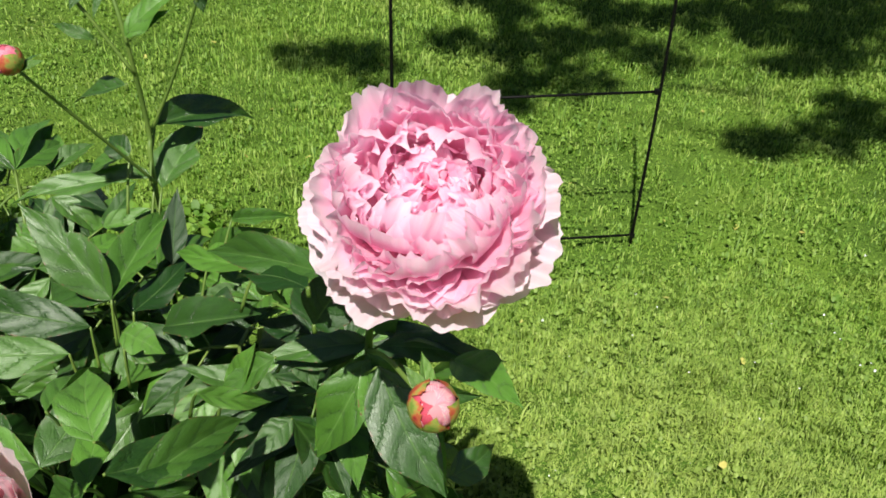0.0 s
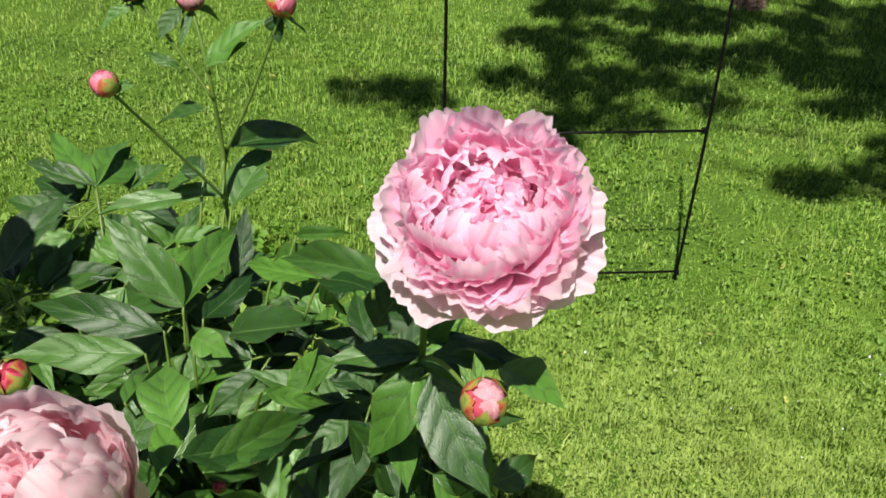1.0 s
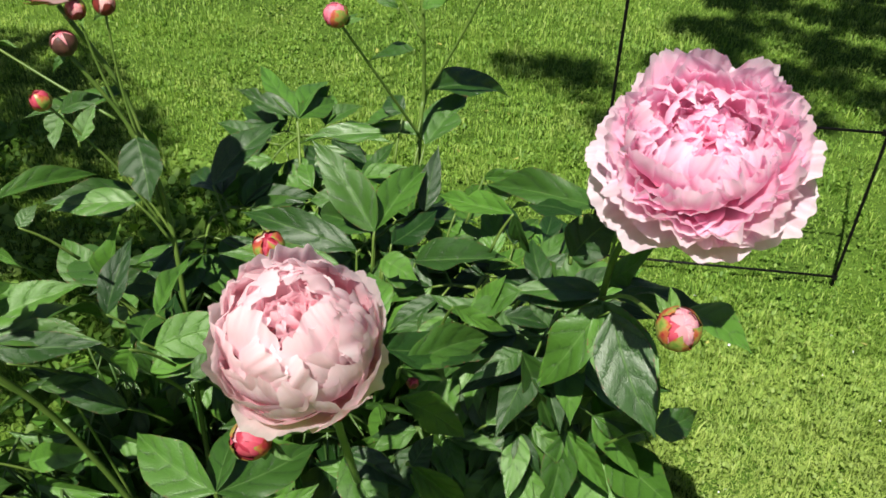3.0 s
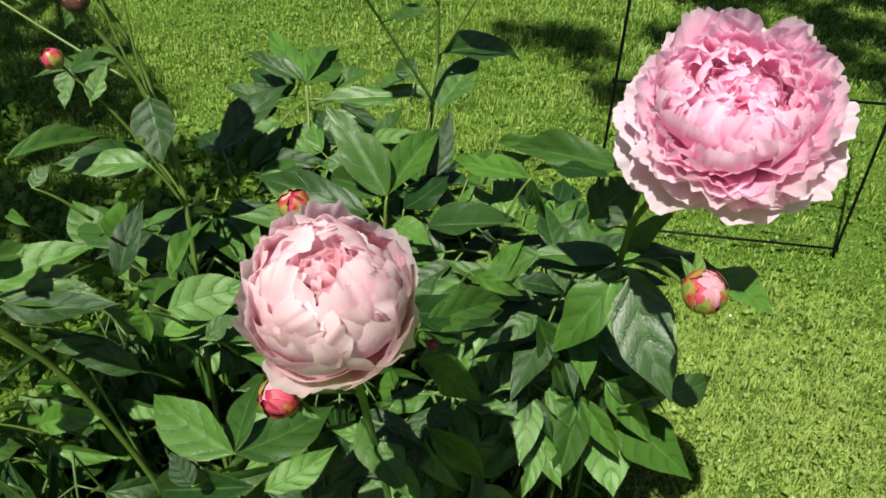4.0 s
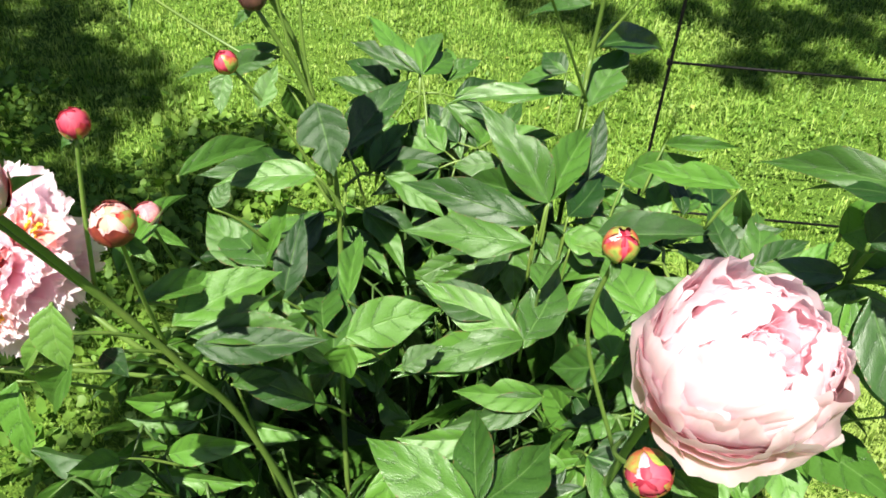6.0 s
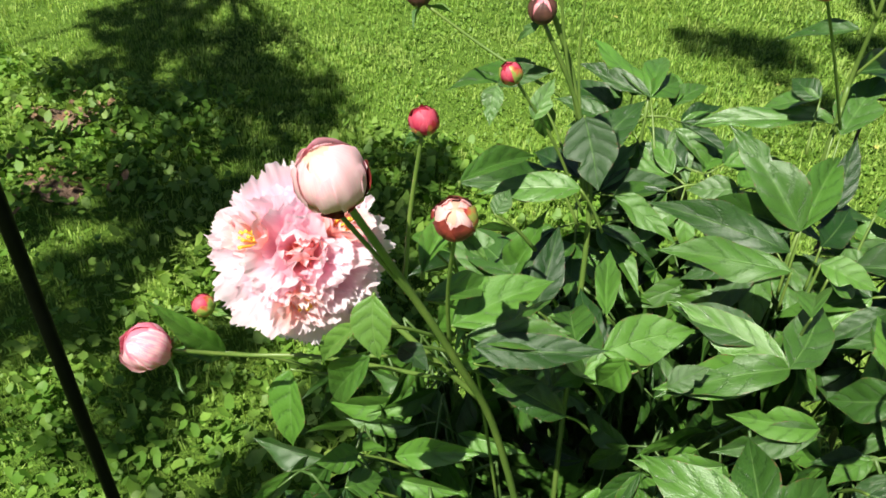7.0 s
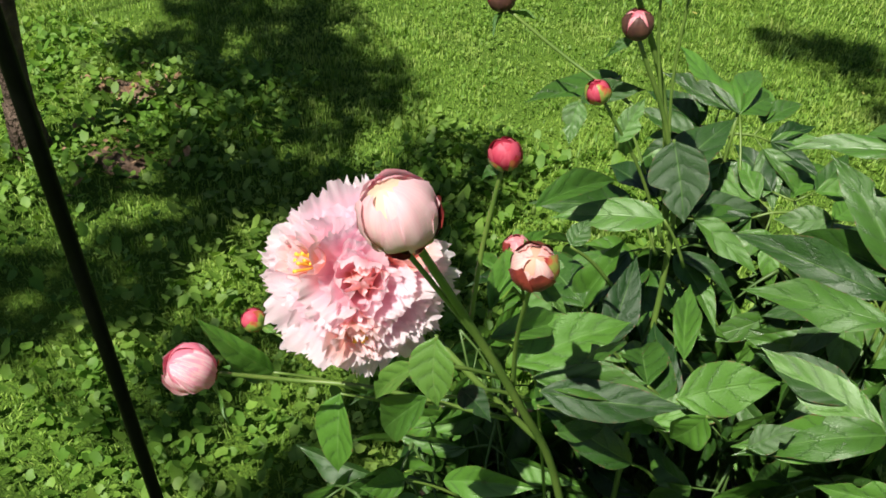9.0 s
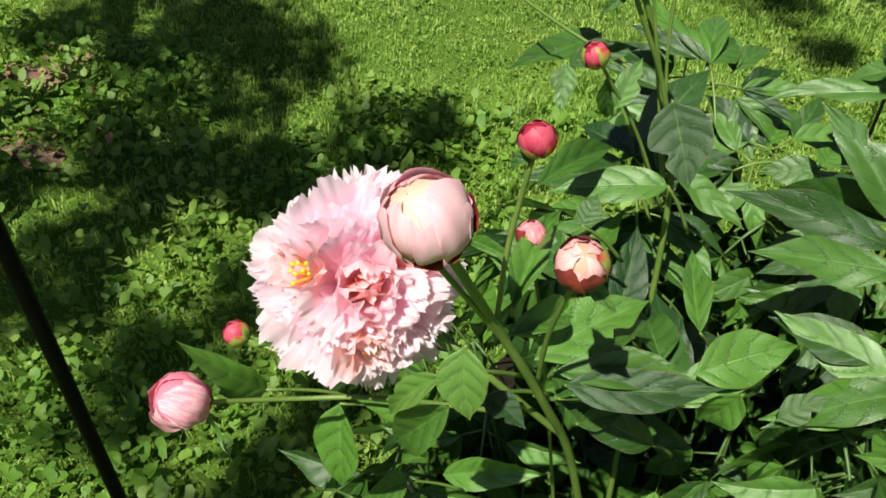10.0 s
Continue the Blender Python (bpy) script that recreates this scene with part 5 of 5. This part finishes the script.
spray(plant_left, (-0.480, 0.466, 0.734), (-0.501, 0.440, 0.784), ((-0.522, 0.518, 0.783), 0.040))
spray(plant_left, (-0.535, 0.369, 0.813), (-0.563, 0.323, 0.863), ((-0.463, 0.348, 0.871), 0.031))
spray(plant_left, (-0.458, 0.454, 0.745), (-0.475, 0.426, 0.795), ((-0.399, 0.471, 0.810), 0.046))
spray(plant_mid, (-0.343, 0.493, 0.758), (-0.345, 0.473, 0.808), ((-0.428, 0.497, 0.810), 0.042))
spray(plant_mid, (-0.338, 0.474, 0.745), (-0.339, 0.450, 0.795), ((-0.420, 0.388, 0.809), 0.038))
spray(plant_left, (-0.436, 0.400, 0.805), (-0.450, 0.361, 0.855), ((-0.473, 0.367, 0.803), 0.028))
spray(plant_left, (-0.536, 0.581, 0.812), (-0.564, 0.581, 0.862), ((-0.633, 0.513, 0.894), 0.042))
spray(plant_left, (-0.615, 0.659, 0.940), (-0.615, 0.659, 0.946), ((-0.675, 0.559, 0.951), 0.028))
spray(plant_left, (-0.569, 0.634, 0.863), (-0.602, 0.646, 0.913), ((-0.595, 0.661, 0.858), 0.026))
spray(plant_left, (-0.461, 0.469, 0.771), (-0.479, 0.445, 0.821), ((-0.496, 0.544, 0.819), 0.023))
spray(plant_left, (-0.474, 0.424, 0.691), (-0.494, 0.390, 0.741), ((-0.569, 0.357, 0.807), 0.031))
spray(plant_left, (-0.650, 0.403, 0.580), (-0.694, 0.364, 0.630), ((-0.718, 0.319, 0.657), 0.029))
spray(plant_left, (-0.531, 0.495, 0.731), (-0.559, 0.477, 0.781), ((-0.523, 0.461, 0.782), 0.024))
spray(plant_left, (-0.571, 0.329, 0.843), (-0.604, 0.274, 0.893), ((-0.575, 0.256, 0.895), 0.019))
spray(plant_left, (-0.548, 0.442, 0.877), (-0.578, 0.412, 0.927), ((-0.572, 0.434, 0.942), 0.018))
spray(plant_left, (-0.616, 0.432, 0.931), (-0.616, 0.432, 0.937), ((-0.571, 0.530, 0.929), 0.021))


def skirts():
    """Fuller leaves under the main nodes."""
    rng = random.Random(19)
    for plant, node, n in ((plant_mid, (-0.322, 0.66, 0.75), 4), (plant_mid, (-0.516, 0.888, 0.74), 4), (plant_right, (-0.075, 0.56, 0.75), 3), (plant_left, (-0.525, 0.60, 0.72), 4), (plant_mid, (-0.33, 0.50, 0.68), 4), (plant_mid, (-0.20, 0.66, 0.70), 4), (plant_mid, (-0.42, 0.74, 0.72), 4), (plant_left, (-0.60, 0.66, 0.70), 4), (plant_mid, (-0.22, 0.48, 0.70), 4)):
        a = rng.uniform(0, 360)
        for k in range(n):
            b = radians(a + k * 360 / n + rng.uniform(-25, 25))
            compound_leaf(plant, node, (math.cos(b), math.sin(b), rng.uniform(-1.1, -0.5)), rng.uniform(0.080, 0.105), rng, hang=True)
    for plant, node, n in ((plant_mid, (-0.516, 0.888, 0.79), 3), (plant_mid, (-0.42, 0.80, 0.76), 3), (plant_mid, (-0.33, 0.70, 0.78), 2), (plant_mid, (-0.19, 0.70, 0.75), 2), (plant_left, (-0.56, 0.70, 0.76), 2), (plant_mid, (-0.195, 0.62, 0.785), 3), (plant_mid, (-0.150, 0.69, 0.765), 3), (plant_right, (-0.105, 0.60, 0.775), 2)):
        a = rng.uniform(0, 360)
        for k in range(n):
            b = radians(a + k * 360 / n + rng.uniform(-25, 25))
            compound_leaf(plant, node, (math.cos(b), math.sin(b), rng.uniform(-0.25, 0.12)), rng.uniform(0.075, 0.095), rng)
    for plant, node, n in ((plant_mid, (-0.209, 0.591, 0.74), 1), (plant_mid, (-0.165, 0.571, 0.7), 1), (plant_mid, (-0.204, 0.509, 0.7), 1), (plant_right, (-0.114, 0.536, 0.66), 1), (plant_mid, (-0.237, 0.473, 0.66), 1), (plant_mid, (-0.199, 0.47, 0.62), 1), (plant_right, (-0.131, 0.544, 0.7), 1)):
        foot = Vector((node[0] - 0.03, node[1] + 0.10, node[2] - 0.22))
        stem(plant, [foot, foot.lerp(Vector(node), 0.6) + Vector((0, 0.02, 0.02)), node], 0.0030, 0.0020)
        compound_leaf(plant, node, (rng.uniform(-0.2, 0.7), -1.0, rng.uniform(-0.2, 0.1)), rng.uniform(0.062, 0.080), rng)


skirts()


def litter():
    rng = np.random.RandomState(61)
    for x0, y0, rx, ry in ((-2.36, 1.70, 0.14, 0.07), (-2.12, 1.36, 0.10, 0.05)):
        n = 22
        verts = [(x0, y0, 0.016)]
        for f, z in ((0.55, 0.015), (1.0, -0.004)):
            for i in range(n):
                a = 2 * math.pi * i / n
                g = f * (1 + 0.22 * math.sin(3 * a + x0) + 0.12 * math.sin(7 * a))
                verts.append((x0 + rx * g * math.cos(a), y0 + ry * g * math.sin(a), z + 0.004 * math.sin(5 * a)))
        faces = [(0, 1 + i, 1 + (i + 1) % n) for i in range(n)] + [(1 + i, 1 + n + i, 1 + n + (i + 1) % n, 1 + (i + 1) % n) for i in range(n)]
        tagged(put("soil_patch", sheet("soil_patch", verts, faces, BARE)), "bare dry reddish soil showing through the lawn", "soil", kind="structure")
    p = np.concatenate([np.stack([rng.normal(-2.12, 0.10, 40), rng.normal(1.38, 0.08, 40)], 1), np.stack([rng.normal(-2.36, 0.12, 50), rng.normal(1.70, 0.07, 50)], 1)])
    me = disc_mesh("leaf_litter", p, rng, 0.014, LITTER, 0.014, 0.45)
    tagged(put("leaf_litter", me), "dry brown leaves lying on thin grass", "dead leaves", kind="stuff")


litter()


def filler():
    rng = random.Random(77)
    for k in range(64):
        x, y = rng.uniform(-0.74, -0.02), rng.uniform(0.34, 1.02)
        edge = max(abs(x + 0.36) / 0.40, abs(y - 0.62) / 0.32)
        if (y < 0.44 and x < -0.12) or (y < 0.56 and x < -0.40):
            continue
        top = (0.72 if y > 0.66 else 0.62) - 0.20 * edge ** 2 + rng.uniform(-0.06, 0.04)
        plant = plant_right if x > -0.16 else (plant_mid if x > -0.44 else plant_left)
        foot = Vector((-0.36 + (x + 0.36) * 0.62, 0.58 + (y - 0.60) * 0.7, 0.0))
        tip = Vector((x, y, top))
        stem(plant, [foot, foot.lerp(tip, 0.5) + Vector((0, 0, 0.05)), tip], 0.0045, 0.0025, STEM_SHADE)
        a = rng.uniform(0, 360)
        for j in range(3):
            h = (0.52, 0.78, 1.0)[j]
            p = foot.lerp(tip, h) + Vector((0, 0, 0.05 * 4 * h * (1 - h)))
            out = Vector((math.cos(radians(a + j * 135)), math.sin(radians(a + j * 135)), 0.0)) + Vector((x + 0.36, y - 0.6, 0)) * 1.1
            out.z = -out.length * rng.uniform(0.6, 1.2)
            compound_leaf(plant, p, out, rng.uniform(0.09, 0.12), rng, hang=True)
    for k in range(18):
        x, y = rng.uniform(-0.78, -0.52), rng.uniform(0.34, 0.66)
        tip = Vector((x, y, 0.56 + rng.uniform(-0.10, 0.03)))
        foot = Vector((-0.50 + (x + 0.5) * 0.4, 0.50 + (y - 0.5) * 0.4, 0.0))
        stem(plant_left, [foot, foot.lerp(tip, 0.5) + Vector((0, 0, 0.06)), tip], 0.0040, 0.0022, STEM_SHADE)
        a = rng.uniform(0, 360)
        for j in range(3):
            h = (0.55, 0.8, 1.0)[j]
            p = foot.lerp(tip, h) + Vector((0, 0, 0.06 * 4 * h * (1 - h)))
            out = Vector((math.cos(radians(a + j * 130)), math.sin(radians(a + j * 130)), rng.uniform(-1.1, -0.5)))
            compound_leaf(plant_left, p, out, rng.uniform(0.09, 0.12), rng, hang=True)


filler()


# ---- each plant on its own foot ----
for plant_ob, foot_at in FEET.items():
    plant_ob.location = foot_at
    for part_ob in plant_ob.children:
        part_ob.matrix_basis = Matrix.Translation(-foot_at) @ part_ob.matrix_basis
